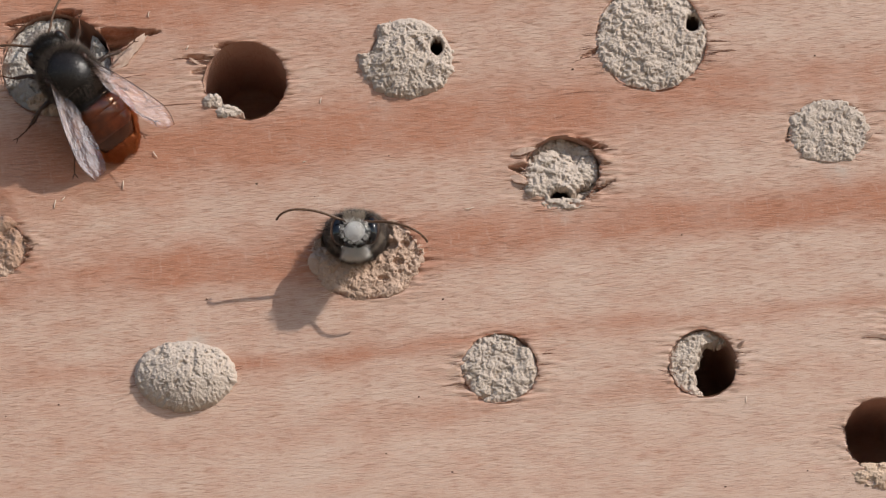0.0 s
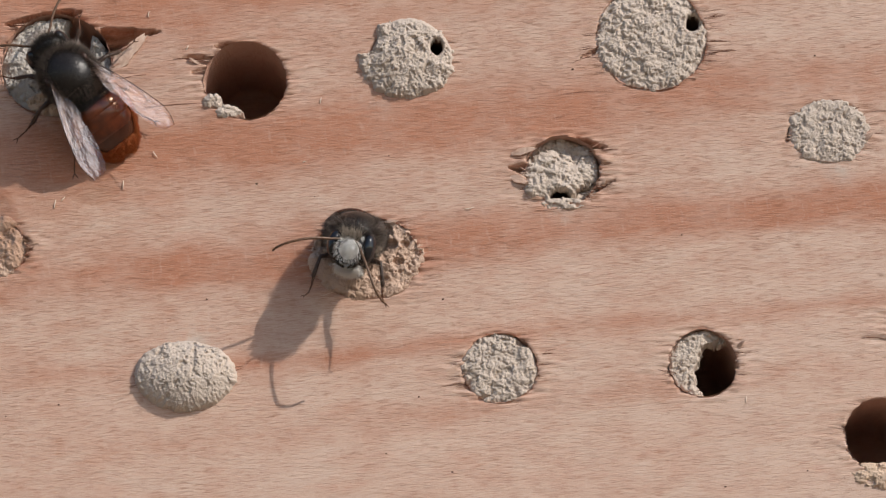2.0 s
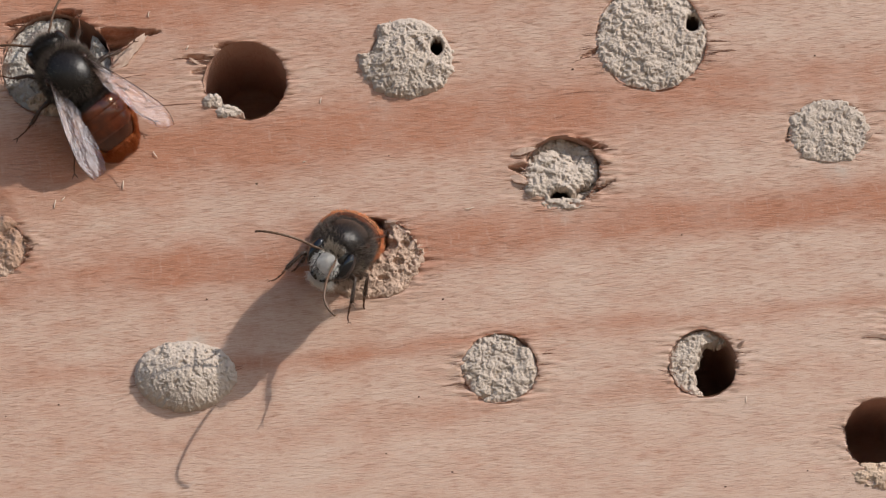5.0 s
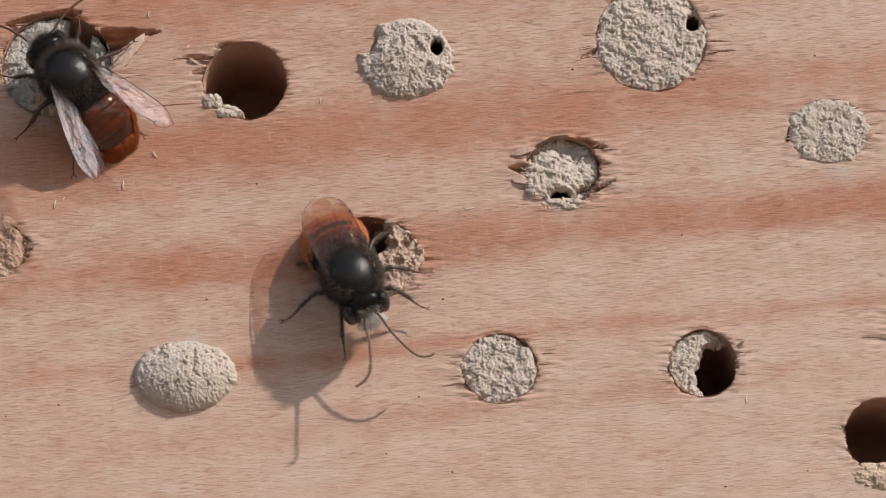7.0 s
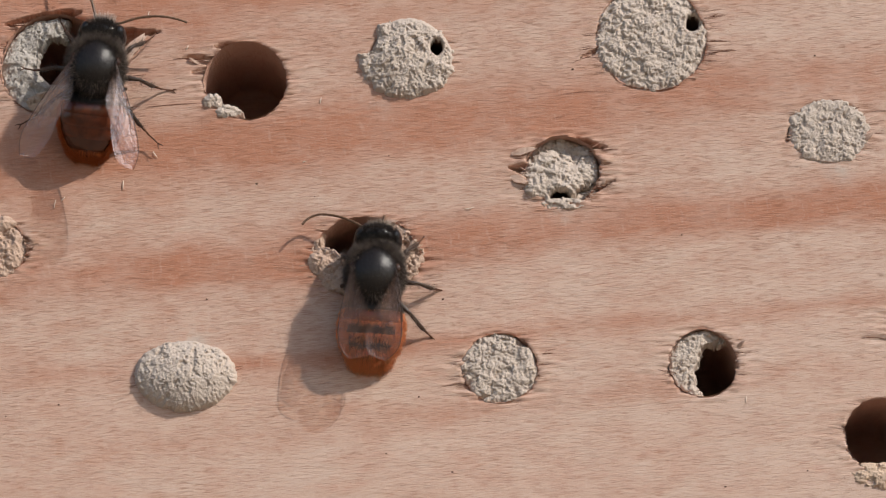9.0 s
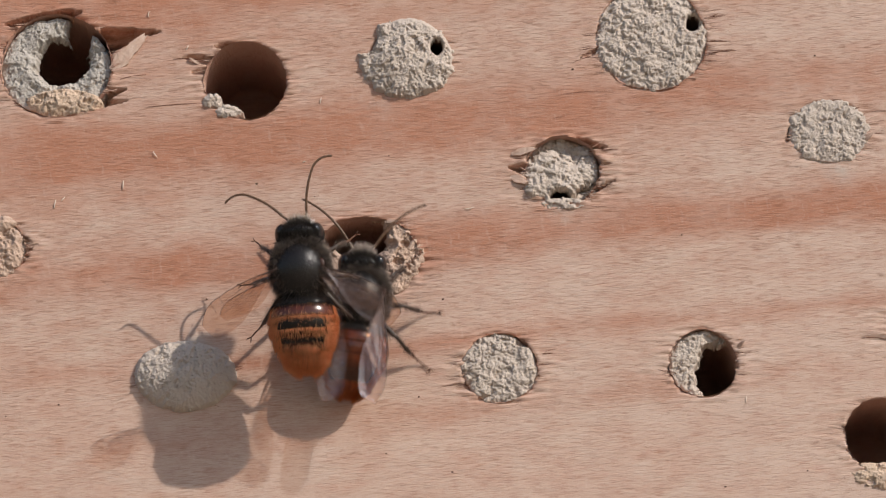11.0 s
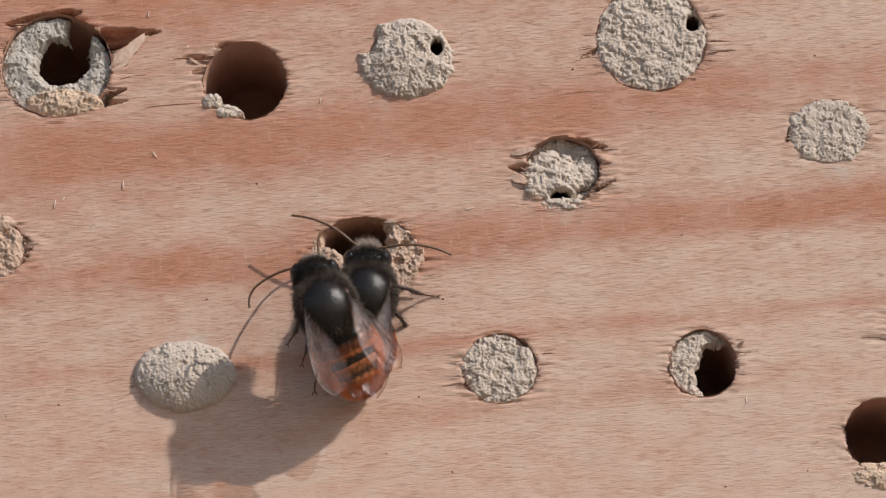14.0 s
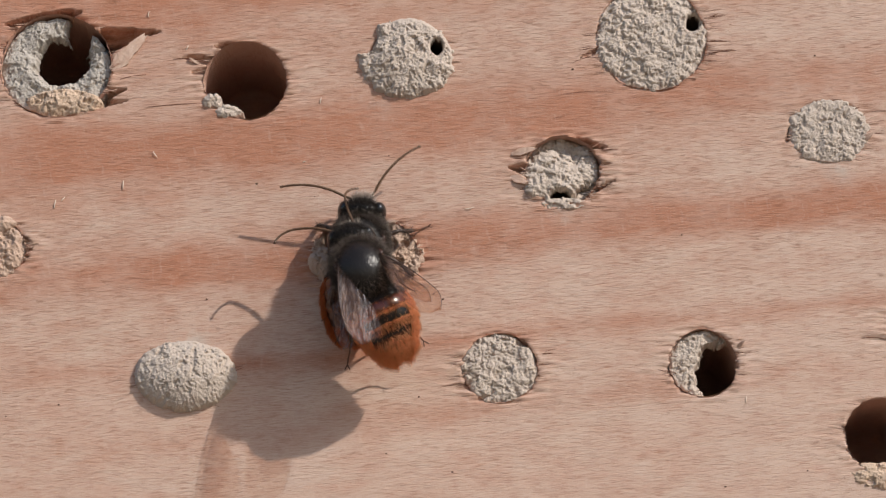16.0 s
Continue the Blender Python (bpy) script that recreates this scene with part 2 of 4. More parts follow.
def mesh_object(name, verts, faces, mat, parent=None, label="", smooth=True, centre=(0, 0, 0)):
    """One mesh in metres from points in millimetres."""
    data = bpy.data.meshes.new(name)
    data.from_pydata((np.asarray(verts, float) * MM).tolist(), [], faces if isinstance(faces, list) else faces.tolist())
    data.polygons.foreach_set("use_smooth", [smooth] * len(data.polygons))
    data.materials.append(mat)
    data.update()
    ob = new(name, data)
    if parent:
        ob.parent = parent
    ob.location = Vector(centre) * MM
    return tagged(ob, label=label)


def grid_faces(nx, ny, keep):
    """Quads of an nx by ny grid of points (row-major in y), where keep (ny-1, nx-1) is true."""
    j, i = np.nonzero(keep)
    a = j * nx + i
    return np.stack((a, a + 1, a + nx + 1, a + nx), 1)


def tube(points, radii, sides=8, cap=True):
    """A tapered tube along points, as vertices and faces."""
    pts = [Vector(p) for p in points]
    verts, faces = [], []
    ref = Vector((0.13, 0.31, 0.94))
    for k, p in enumerate(pts):
        along = (pts[min(k + 1, len(pts) - 1)] - pts[max(k - 1, 0)]).normalized()
        side = along.cross(ref)
        if side.length < 0.05:
            side = along.cross(Vector((1, 0, 0)))
        side.normalize()
        other = along.cross(side)
        for s in range(sides):
            a = 2 * math.pi * s / sides
            verts.append(tuple(p + radii[k] * (math.cos(a) * side + math.sin(a) * other)))
    for k in range(len(pts) - 1):
        for s in range(sides):
            a, b = k * sides + s, k * sides + (s + 1) % sides
            faces.append((a, b, b + sides, a + sides))
    if cap:
        faces.append(tuple(range(sides - 1, -1, -1)))
        faces.append(tuple(range((len(pts) - 1) * sides, len(pts) * sides)))
    return verts, faces


def joined(pieces):
    verts, faces = [], []
    for v, f in pieces:
        off = len(verts)
        verts += list(v)
        faces += [tuple(i + off for i in face) for face in f]
    return verts, faces


def strands(base, normal, lean, length, width, rng, wild=0.35):
    """Hairs as thin three-sided bent cones."""
    n = len(base)
    d = normal + lean + wild * rng.normal(size=(n, 3))
    d /= np.linalg.norm(d, axis=1)[:, None]
    side = np.cross(d, rng.normal(size=(n, 3)))
    side /= np.linalg.norm(side, axis=1)[:, None]
    other = np.cross(d, side)
    length = length[:, None]
    bend = d + 0.45 * lean + 0.15 * rng.normal(size=(n, 3))
    bend /= np.linalg.norm(bend, axis=1)[:, None]
    mid = base + d * length * 0.55
    tip = mid + bend * length * 0.45
    rings = []
    for p, w in ((base - 0.06 * normal, width), (mid, width * 0.8)):
        for a in (0.0, 2.094, 4.189):
            rings.append(p + w * (math.cos(a) * side + math.sin(a) * other))
    verts = np.stack(rings + [tip], 1).reshape(-1, 3)
    o = (np.arange(n) * 7)[:, None, None]
    quads = np.array([(0, 1, 4, 3), (1, 2, 5, 4), (2, 0, 3, 5)])[None] + o
    tris = np.array([(3, 4, 6), (4, 5, 6), (5, 3, 6)])[None] + o
    return verts, quads.reshape(-1, 4).tolist() + tris.reshape(-1, 3).tolist()


def on_board(u, v, h, heading=0.0, pitch=0.0, roll=0.0):
    """A pose on the block's front: u to the side, v up, h off the wood (all mm); heading turns in the plane of the front."""
    front = Matrix(((1, 0, 0), (0, 0, -1), (0, 1, 0))).to_4x4()
    turn = Matrix.Rotation(radians(heading), 4, "Z") @ Matrix.Rotation(radians(-pitch), 4, "Y") @ Matrix.Rotation(radians(roll), 4, "X")
    return Matrix.Translation((u * MM, -h * MM, CENTRE + v * MM)) @ front @ turn


# ---------------------------------------------------------------- ground
def build_ground():
    n = 60
    r = np.concatenate(([0.0], np.geomspace(0.05, 1500.0, n)))
    a = np.linspace(0, 2 * math.pi, 49)[:-1]
    verts = [(0.0, 0.0, 0.0)]
    for k in r[1:]:
        for t in a:
            verts.append((k * math.cos(t), k * math.sin(t), 0.0))
    faces = [(0, 1 + i, 1 + (i + 1) % 48) for i in range(48)]
    for k in range(n - 1):
        for i in range(48):
            p, q = 1 + k * 48 + i, 1 + k * 48 + (i + 1) % 48
            faces.append((p, p + 48, q + 48, q))
    ob = mesh_object("ground", np.array(verts) * 1000, faces, SOIL)
    tagged(ob, "bare brown soil under the nesting block", "ground", kind="structure")


build_ground()


# ---------------------------------------------------------------- nesting block
# drilled holes: u, v, half width, half height (mm), how torn the rim is
HOLES = (
    (-29.5, 14.47, 4.2, 4.05, 1.0),
    (-15.03, 13.29, 3.15, 3.1, 0.8),
    (-2.6, 15.01, 3.0, 2.9, 0.3),
    (15.95, 16.69, 4.17, 4.17, 0.6),
    (9.05, 6.2, 2.8, 2.7, 1.5),
    (29.3, 9.29, 2.85, 2.45, 0.6),
    (-5.75, -0.66, 4.0, 3.15, 0.9),
    (-19.1, -9.9, 3.2, 2.4, 0.2),
    (4.26, -9.21, 2.75, 2.62, 0.9),
    (19.45, -8.82, 2.55, 2.56, 0.8),
    (32.65, -14.21, 2.8, 2.75, 0.8),
    (-33.99, 0.04, 2.55, 2.3, 0.9),
    (35.9, -6.43, 2.2, 2.2, 1.4),
)
BLOCK_W, BLOCK_H, BLOCK_D = 150.0, 240.0, 110.0


def rim(hole, ang):
    """The rim's radius at an angle, torn where the drill met the ends of the fibres."""
    u, v, rx, ry, torn = hole
    base = rx * ry / np.sqrt((ry * np.cos(ang)) ** 2 + (rx * np.sin(ang)) ** 2)
    y = v + base * np.sin(ang)
    ends = np.abs(np.cos(ang)) ** 1.5
    rag = value_noise(y * 7.0 + 31 * u, np.sign(np.cos(ang)) * 3.0 + 40 + u * 0) - 0.5
    slow = value_noise(ang * 2.2 + u + 50, ang * 0 + v + 60) - 0.5
    return base * (1 + 0.06 * slow) + torn * ends * 0.30 * np.maximum(rag, -0.12)


# gouges and tear-outs along the grain: u, v, half length, half width, depth, turn
GOUGES = (
    (-23.6, 17.1, 2, 0.48, 1.8, 4), (-24.7, 16.4, 1.4, 0.57, 2.2, 20), (-25.0, 12.35, 1.0, 0.35, 1.6, 20), (-24.9, 11.6, 1.0, 0.2, 0.8, 8), (-30.6, 18.3, 3, 0.52, 2, 10),
    (-16.4, 16.1, 1.1, 0.3, 0.9, 3), (-18.9, 15.05, 1.1, 0.28, 0.6, -6), (-18.6, 14.0, 0.7, 0.2, 0.5, 8),
    (5.9, 6.2, 1.0, 0.42, 1.4, -14), (6.2, 7.6, 0.9, 0.16, 1.2, 10), (11.6, 8.1, 0.9, 0.28, 1.3, -8), (12.4, 5.1, 0.7, 0.14, 1.0, 25),
    (11.6, 15.6, 1.3, 0.25, 0.4, 22),
    (26.3, 8.8, 0.5, 0.3, 0.6, 60),
    (-31.7, 0.75, 0.8, 0.34, 0.7, -22), (-31.6, -0.05, 0.8, 0.3, 0.6, 6), (-31.7, -0.8, 0.7, 0.26, 0.6, 28),
)


def build_block():
    base = tagged(new("nesting_block"), "reddish planed wooden nesting block drilled with round holes", "nesting block")
    base.location = (0, 0, CENTRE)
    # front: a fine sheet where it is seen close, coarse out to the block's edges
    cell = 0.115
    us = np.concatenate(([-BLOCK_W / 2, -60, -50, -44, -40], np.arange(-38, 38.01, cell), [40, 44, 50, 60, BLOCK_W / 2]))
    vs = np.concatenate(([-CENTRE * 1000, -80, -50, -34, -26], np.arange(-23.5, 22.01, cell), [24, 32, 50, 80, BLOCK_H - CENTRE * 1000]))
    U, V = np.meshgrid(us, vs)
    along, across = U + 0.06 * V, V - 0.06 * U
    height = 0.02 * (fractal(along * 0.3 + 40, across * 2.6 + 300, 3) - 0.5) + 0.02 * (fractal(along * 0.7 + 90, across * 5.0 + 500, 2) - 0.5)
    height += 0.16 * (fractal(U * 0.08 + 70, V * 0.10 + 80, 2) - 0.5)
    fuzz = value_noise(along * 1.1 + 200, across * 8.5 + 700)
    fuzz2 = value_noise(along * 0.7 + 320, across * 3.4 + 900)
    inside = np.zeros(U.shape, bool)
    for hole in HOLES:
        u, v, rx, ry, torn = hole
        near = (np.abs(U - u) < rx + 4) & (np.abs(V - v) < ry + 4)
        du, dv = U[near] - u, V[near] - v
        r, ang = np.hypot(du, dv), np.arctan2(dv, du)
        R = rim(hole, ang)
        out = r - R
        ends = np.abs(np.cos(ang)) ** 2
        fall = np.exp(-np.maximum(out, 0) / (0.35 + 0.75 * ends)) * torn
        height[near] += fall * (0.42 * (fuzz[near] - 0.45) - 0.55 * np.maximum(fuzz2[near] - 0.6, 0) * (0.3 + ends) + 0.05)
        height[near] -= 0.15 * np.exp(-np.maximum(out, 0) / 0.08)
        # points just inside are drawn out onto the rim
        snap = (out < 0) & (out > -1.6 * cell)
        du2, dv2 = np.where(snap, np.cos(ang) * R, du), np.where(snap, np.sin(ang) * R, dv)
        U[near], V[near] = u + du2, v + dv2
        flag = inside[near]
        flag |= out < -1e-6
        inside[near] = flag
    for u, v, long, wide, depth, turn in GOUGES:
        near = (np.abs(U - u) < long + 0.6) & (np.abs(V - v) < long + 0.6)
        c, s = math.cos(radians(turn)), math.sin(radians(turn))
        x, y = (U[near] - u) * c + (V[near] - v) * s, -(U[near] - u) * s + (V[near] - v) * c
        near_hole = min(HOLES, key=lambda q: math.hypot(q[0] - u, q[1] - v))
        way = 1 if u > near_hole[0] else -1
        if abs(u - near_hole[0]) > near_hole[2] * 0.75:
            # widest at the hole, drawn out to a point along the fibres
            s_ = (x * way / long + 1) / 2
            half = 1.4 * wide * np.clip(1 - s_, 0, 1) ** 0.7 * step(-0.6, -0.3, s_)
        else:
            s_ = np.abs(x) / long
            half = wide * np.clip(1 - s_, 0, 1) ** 0.6
        half = half * (0.7 + 0.6 * value_noise(x * 0.9 + 40 + u, np.sign(y) * 4 + 30 + v))
        height[near] -= depth * 1.3 * (1 - step(0.75, 1.05, np.abs(y) / np.maximum(half, 1e-4))) * (1 - 0.5 * np.clip(s_, 0, 1)) * (half > 0.03)
    verts = np.stack((U, -height, V), -1).reshape(-1, 3)
    keep = ~(inside[:-1, :-1] & inside[1:, :-1] & inside[:-1, 1:] & inside[1:, 1:])
    nx, ny = len(us), len(vs)
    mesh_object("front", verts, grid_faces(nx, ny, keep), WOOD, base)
    # the other five sides
    w, lo, hi, d = BLOCK_W / 2, -CENTRE * 1000, BLOCK_H - CENTRE * 1000, BLOCK_D
    p = [(-w, 0, lo), (w, 0, lo), (w, 0, hi), (-w, 0, hi), (-w, d, lo), (w, d, lo), (w, d, hi), (-w, d, hi)]
    mesh_object("body", p, [(0, 4, 5, 1), (1, 5, 6, 2), (2, 6, 7, 3), (3, 7, 4, 0), (4, 7, 6, 5)], WOOD, base, smooth=False)
    for hole in HOLES:
        build_bore(base, hole)
    return base


def build_bore(base, hole):
    """The drilled passage behind a hole, closed at its end."""
    u, v, rx, ry, torn = hole
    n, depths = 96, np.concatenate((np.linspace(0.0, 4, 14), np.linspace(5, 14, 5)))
    ang = np.linspace(0, 2 * math.pi, n + 1)[:-1]
    verts = []
    smooth_r = rx * ry / np.sqrt((ry * np.cos(ang)) ** 2 + (rx * np.sin(ang)) ** 2) * 1.01
    for k, d in enumerate(depths):
        groove = 0.06 * (fractal(ang * 3 + 30 + u, ang * 0 + d * 1.3 + 50 + v, 3) - 0.5)
        blend = min(1.0, d / 1.6)
        r = rim(hole, ang) * (1 - blend) + smooth_r * blend + 0.02 + (groove if k else 0)
        for a, q in zip(ang, r):
            verts.append((u + q * math.cos(a), d - 0.06, v + q * math.sin(a)))
    faces = []
    for k in range(len(depths) - 1):
        for i in range(n):
            a, b = k * n + i, k * n + (i + 1) % n
            faces.append((a, b, b + n, a + n))
    faces.append(tuple((len(depths) - 1) * n + i for i in range(n)))
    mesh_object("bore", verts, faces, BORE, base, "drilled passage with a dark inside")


block = build_block()


def splinter(u, v, long, wide, thick, turn, lift, curl=0.0, seed=0):
    """A raised flake of torn wood, held at one end and standing off at the other."""
    rng = np.random.RandomState(seed)
    n, m = 16, 7
    top, low = [], []
    for i in range(n):
        s = i / (n - 1)
        x = s * long
        edge = wide * (1 - 0.7 * s ** 1.8) * (0.35 + 0.65 * min(1.0, 3 * s)) * (1 + 0.25 * (rng.rand() - 0.5))
        for j in range(m):
            q = j / (m - 1) - 0.5
            y = q * 2 * edge
            h = 0.02 + lift * s ** 1.4 + curl * math.sin(s * 3.1) + 0.03 * (rng.rand() - 0.5)
            xx = x + (0.5 * long * 0.25 * (rng.rand() - 0.5) if i == n - 1 else 0)
            top.append((xx, y, h))
            low.append((xx, y, h - thick))
    c, s = math.cos(radians(turn)), math.sin(radians(turn))
    verts = [(u + x * c - y * s, -h, v + x * s + y * c) for x, y, h in top + low]
    faces, off = [], n * m
    for i in range(n - 1):
        for j in range(m - 1):
            a = i * m + j
            faces += [(a, a + 1, a + m + 1, a + m), (off + a, off + a + m, off + a + m + 1, off + a + 1)]
    ringed = [i * m for i in range(n)] + [(n - 1) * m + j for j in range(1, m)] + [i * m + m - 1 for i in range(n - 2, -1, -1)] + [j for j in range(m - 2, 0, -1)]
    for a, b in zip(ringed, ringed[1:] + ringed[:1]):
        faces.append((a, b, b + off, a + off))
    mesh_object("splinter", verts, faces, SPLINTER, block, "torn pale wood splinter", smooth=False)


splinter(-25.3, 14.15, 3.7, 0.62, 0.2, 47, 0.15, 0.12, 1)
splinter(-18.6, 14.6, 0.9, 0.12, 0.1, 150, 0.2, 0.1, 2)
splinter(5.2, 7.45, 1.9, 0.3, 0.18, 12, 0.35, 0.1, 3)
splinter(5.1, 5.7, 1.4, 0.35, 0.18, -25, 0.3, 0.1, 4)
splinter(12.0, 4.9, 0.6, 0.12, 0.1, 60, 0.3, 0.1, 5)
splinter(-4.4, 2.1, 1.0, 0.14, 0.1, 2, 0.25, 0.1, 7)
splinter(22.0, -7.6, 0.7, 0.18, 0.12, 40, 0.4, 0.1, 8)
splinter(31.9, 8.6, 0.8, 0.25, 0.15, 30, 0.3, 0.1, 9)


def thread(name, u, v, long, turn, wide, lift, mat, bow=0.0):
    """A thin fibre along the grain, or a dark sliver for a crack's shade, tapering to both ends."""
    c, s = math.cos(radians(turn)), math.sin(radians(turn))
    pts, rad = [], []
    for k in range(7):
        q = k / 6
        x, y = q * long, bow * math.sin(q * 3.14159)
        pts.append((u + x * c - y * s, -0.01 - lift * q * q, v + x * s + y * c))
        rad.append(wide * (0.35 + 0.65 * math.sin(0.25 + q * 2.7)))
    verts, faces = tube(pts, rad, 5)
    mesh_object(name, verts, faces, mat, block)


def torn_fibres():
    """Fibres, and dark slivers for the shade in cracks, that stand out along the grain from the ends of each hole."""
    rng = np.random.RandomState(21)
    for hole in HOLES:
        u, v, rx, ry, torn = hole
        for side in (1, -1):
            for k in range(int(5 + 9 * torn)):
                ang = rng.uniform(-1.0, 1.0)
                ang = ang if side > 0 else math.pi - ang
                q = float(rim(hole, np.array([ang]))[0])
                dark = rng.rand() < 0.55
                long = rng.uniform(0.35, 1.3) * (1 if side > 0 else -1)
                thread("split" if dark else "torn_fibre", u + (q - 0.04) * math.cos(ang), v + (q - 0.04) * math.sin(ang), long, rng.normal(4, 9) + 8 * math.sin(ang) * side,
                       rng.uniform(0.010, 0.022) if dark else rng.uniform(0.02, 0.04), 0.0 if dark else rng.uniform(0.0, 0.12), CRACK_SHADE if dark else SPLINTER, rng.normal(0, 0.04))


torn_fibres()
for u, v, long, turn, wide in ((-22.6, 11.15, 4.9, 4, 0.024), (7.0, -8.2, 1.5, 4, 0.04), (6.9, 2.95, 5.5, 4, 0.018), (-20.6, 15.0, 2.4, -2, 0.05), (16.0, -8.4, 1.5, 3, 0.03), (10.9, 7.6, 2.4, 5, 0.025),
                               (31.3, -6.9, 2.0, -2, 0.03), (26.8, 10.2, 1.0, 2, 0.03), (12.2, 15.3, 1.4, 20, 0.05), (20.2, 15.4, 2.2, 8, 0.03), (9.0, 12.2, 4.0, 4, 0.012), (-24.6, 13.4, 2.0, 10, 0.04)):
    thread("split", u, v, long, turn, wide, 0.0, CRACK_SHADE, 0.08)
rng = np.random.RandomState(5)
for u, v, r0, a0, a1, count in ((15.95, 16.69, 4.25, -22, 32, 24), (15.95, 16.69, 4.25, 165, 215, 12), (4.26, -9.21, 2.8, -10, 40, 9), (4.26, -9.21, 2.8, 150, 215, 12),
                                (19.45, -8.82, 2.6, 140, 215, 16), (19.45, -8.82, 2.6, -20, 45, 8), (8.95, 6.1, 2.9, -35, 25, 8), (29.3, 9.29, 3.1, -20, 30, 6)):
    for k in range(count):
        a = radians(rng.uniform(a0, a1))
        way = 1 if math.cos(a) > 0 else -1
        thread("split", u + (r0 + rng.uniform(-0.1, 0.2)) * math.cos(a), v + (r0 + 0.05) * math.sin(a), way * rng.uniform(0.5, 2.0), 4 + math.degrees(math.sin(a)) * 0.3 * way + rng.normal(0, 4),
               rng.uniform(0.009, 0.02), 0.0, CRACK_SHADE, rng.normal(0, 0.06))


# ---------------------------------------------------------------- mud plugs
def mud_plug(u, v, rx, ry, dome, level, tunnels=(), mat=None, label="", seed=0, lump=0.5, power=2.0, bites=(), tilt=(0, 0), wobble=0.1, size=0.3, grit=0.15):
    """A plug of chewed mud: crumbs over a low dome, with open passages. tunnels: u, v, half width, half height from the middle, and a depth where they do not go through."""
    cell = 0.06
    us = np.arange(-rx * 1.3, rx * 1.3, cell)
    vs = np.arange(-ry * 1.3, ry * 1.3, cell)
    U, V = np.meshgrid(us, vs)
    ang = np.arctan2(V / ry, U / rx)
    k = (seed * 13.7) % 90 + 20
    wob = 1 + wobble * 2 * (fractal(np.cos(ang) * 1.8 + k, np.sin(ang) * 1.8 + k, 5, 0.65) - 0.5)
    rr = ((np.abs(U) / rx) ** power + (np.abs(V) / ry) ** power) ** (1 / power) / wob
    for bu, bv, br in bites:
        rr = np.maximum(rr, 1.6 - 0.62 * np.hypot(U - bu, V - bv) / br)
    warp_u, warp_v = U + 0.5 * fractal(U * 1.6 + k, V * 1.6 + 9, 3), V + 0.5 * fractal(U * 1.6 + 33, V * 1.6 + k, 3)
    # broken clods: plates with small cliffs between them, sandy on top
    clod = fractal(warp_u * 0.8 / size * 0.3 + k, warp_v * 0.8 / size * 0.3 + 2 * k, 4, 0.62) * 9
    plate = np.floor(clod) + step(0.08, 0.92, clod - np.floor(clod))
    chip = fractal(warp_u * 2.3 + 2 * k, warp_v * 2.3 + k, 3, 0.6) * 7
    chip = np.floor(chip) + step(0.2, 0.8, chip - np.floor(chip))
    grain = fractal(U * 7.5 + 2 * k, V * 7.5 + k, 2, 0.8)
    cleft = np.abs(fractal(warp_u * 1.0 + 3 * k, warp_v * 1.0 + k, 3) - 0.5)
    h = level + dome * np.clip(1 - rr ** 2.2, 0, 1) + tilt[0] * U + tilt[1] * V
    h += lump * (0.6 * (plate / 9 - 0.5) + 0.75 * (fractal(U * 1.1 + 4 * k, V * 1.1 + k, 6, 0.68) - 0.5) + 0.16 * (chip / 7 - 0.5)) + 1.0 * grit * (grain - 0.5)
    pellets = crumbs(warp_u * 3.2 + k, warp_v * 3.2 + 2 * k)
    small = crumbs(U * 7.0 + 3 * k, V * 7.0 + k)
    h += grit * (0.10 * (0.5 - pellets) + 0.10 * (0.5 - small))
    pits = fractal(warp_u * 2.2 + 5 * k, warp_v * 2.2 + 3 * k, 3)
    h -= grit * 1.1 * step(0.62, 0.70, pits)
    h -= lump * 0.22 * (1 - step(0.0, 0.02, cleft))
    h -= step(0.88, 1.02, rr) * (0.15 + max(dome, 0) * 0.35)
    open_cell = np.zeros(U.shape, bool)
    for tu, tv, tx, ty, *shallow in tunnels:
        edge = np.hypot((U - tu) / tx, (V - tv) / ty) + 0.4 * (fractal(U * 1.3 + 9 + k, V * 1.3 + 9, 4, 0.6) - 0.5)
        if shallow:
            h = h - shallow[0] * (1 - step(0.65, 1.05, edge))
            continue
        h = h - 1.3 * (1 - step(0.84, 1.0, edge)) - 0.2 * (1 - step(1.0, 1.25, edge))
        open_cell |= edge < 0.85
    rim_out = rr > 1.0
    h = np.where(rim_out, np.minimum(h, level - 0.5) - 2.2 * step(1.0, 1.07, rr), h)
    keep_pt = (rr < 1.12) & ~open_cell
    keep = keep_pt[:-1, :-1] & keep_pt[1:, :-1] & keep_pt[:-1, 1:] & keep_pt[1:, 1:]
    verts = np.stack((U, -h, V), -1).reshape(-1, 3)
    faces = grid_faces(len(us), len(vs), keep)
    used = np.unique(faces)
    remap = np.full(len(verts), -1)
    remap[used] = np.arange(len(used))
    ob = mesh_object("mud_plug", verts[used], remap[faces], mat or MUD, centre=(u, 0, CENTRE * 1000 + v))
    # loose crumbs pressed into the surface
    rng = np.random.RandomState(seed + 60)
    spots = np.argwhere((rr > 0.35) & (rr < 0.97) & ~open_cell)
    for _ in range(int(5 + 2.2 * rx * ry)):
        j, i = spots[rng.randint(len(spots))]
        crumb = new("mud_crumb", CRUMBS[rng.randint(len(CRUMBS))])
        crumb.parent = ob
        big = rng.uniform(0.05, 0.15)
        crumb.matrix_local = Matrix.LocRotScale((U[j, i] * MM, -h[j, i] * MM, V[j, i] * MM), Euler(rng.rand(3) * 6.28), (big, big * 0.9, big * 0.8))
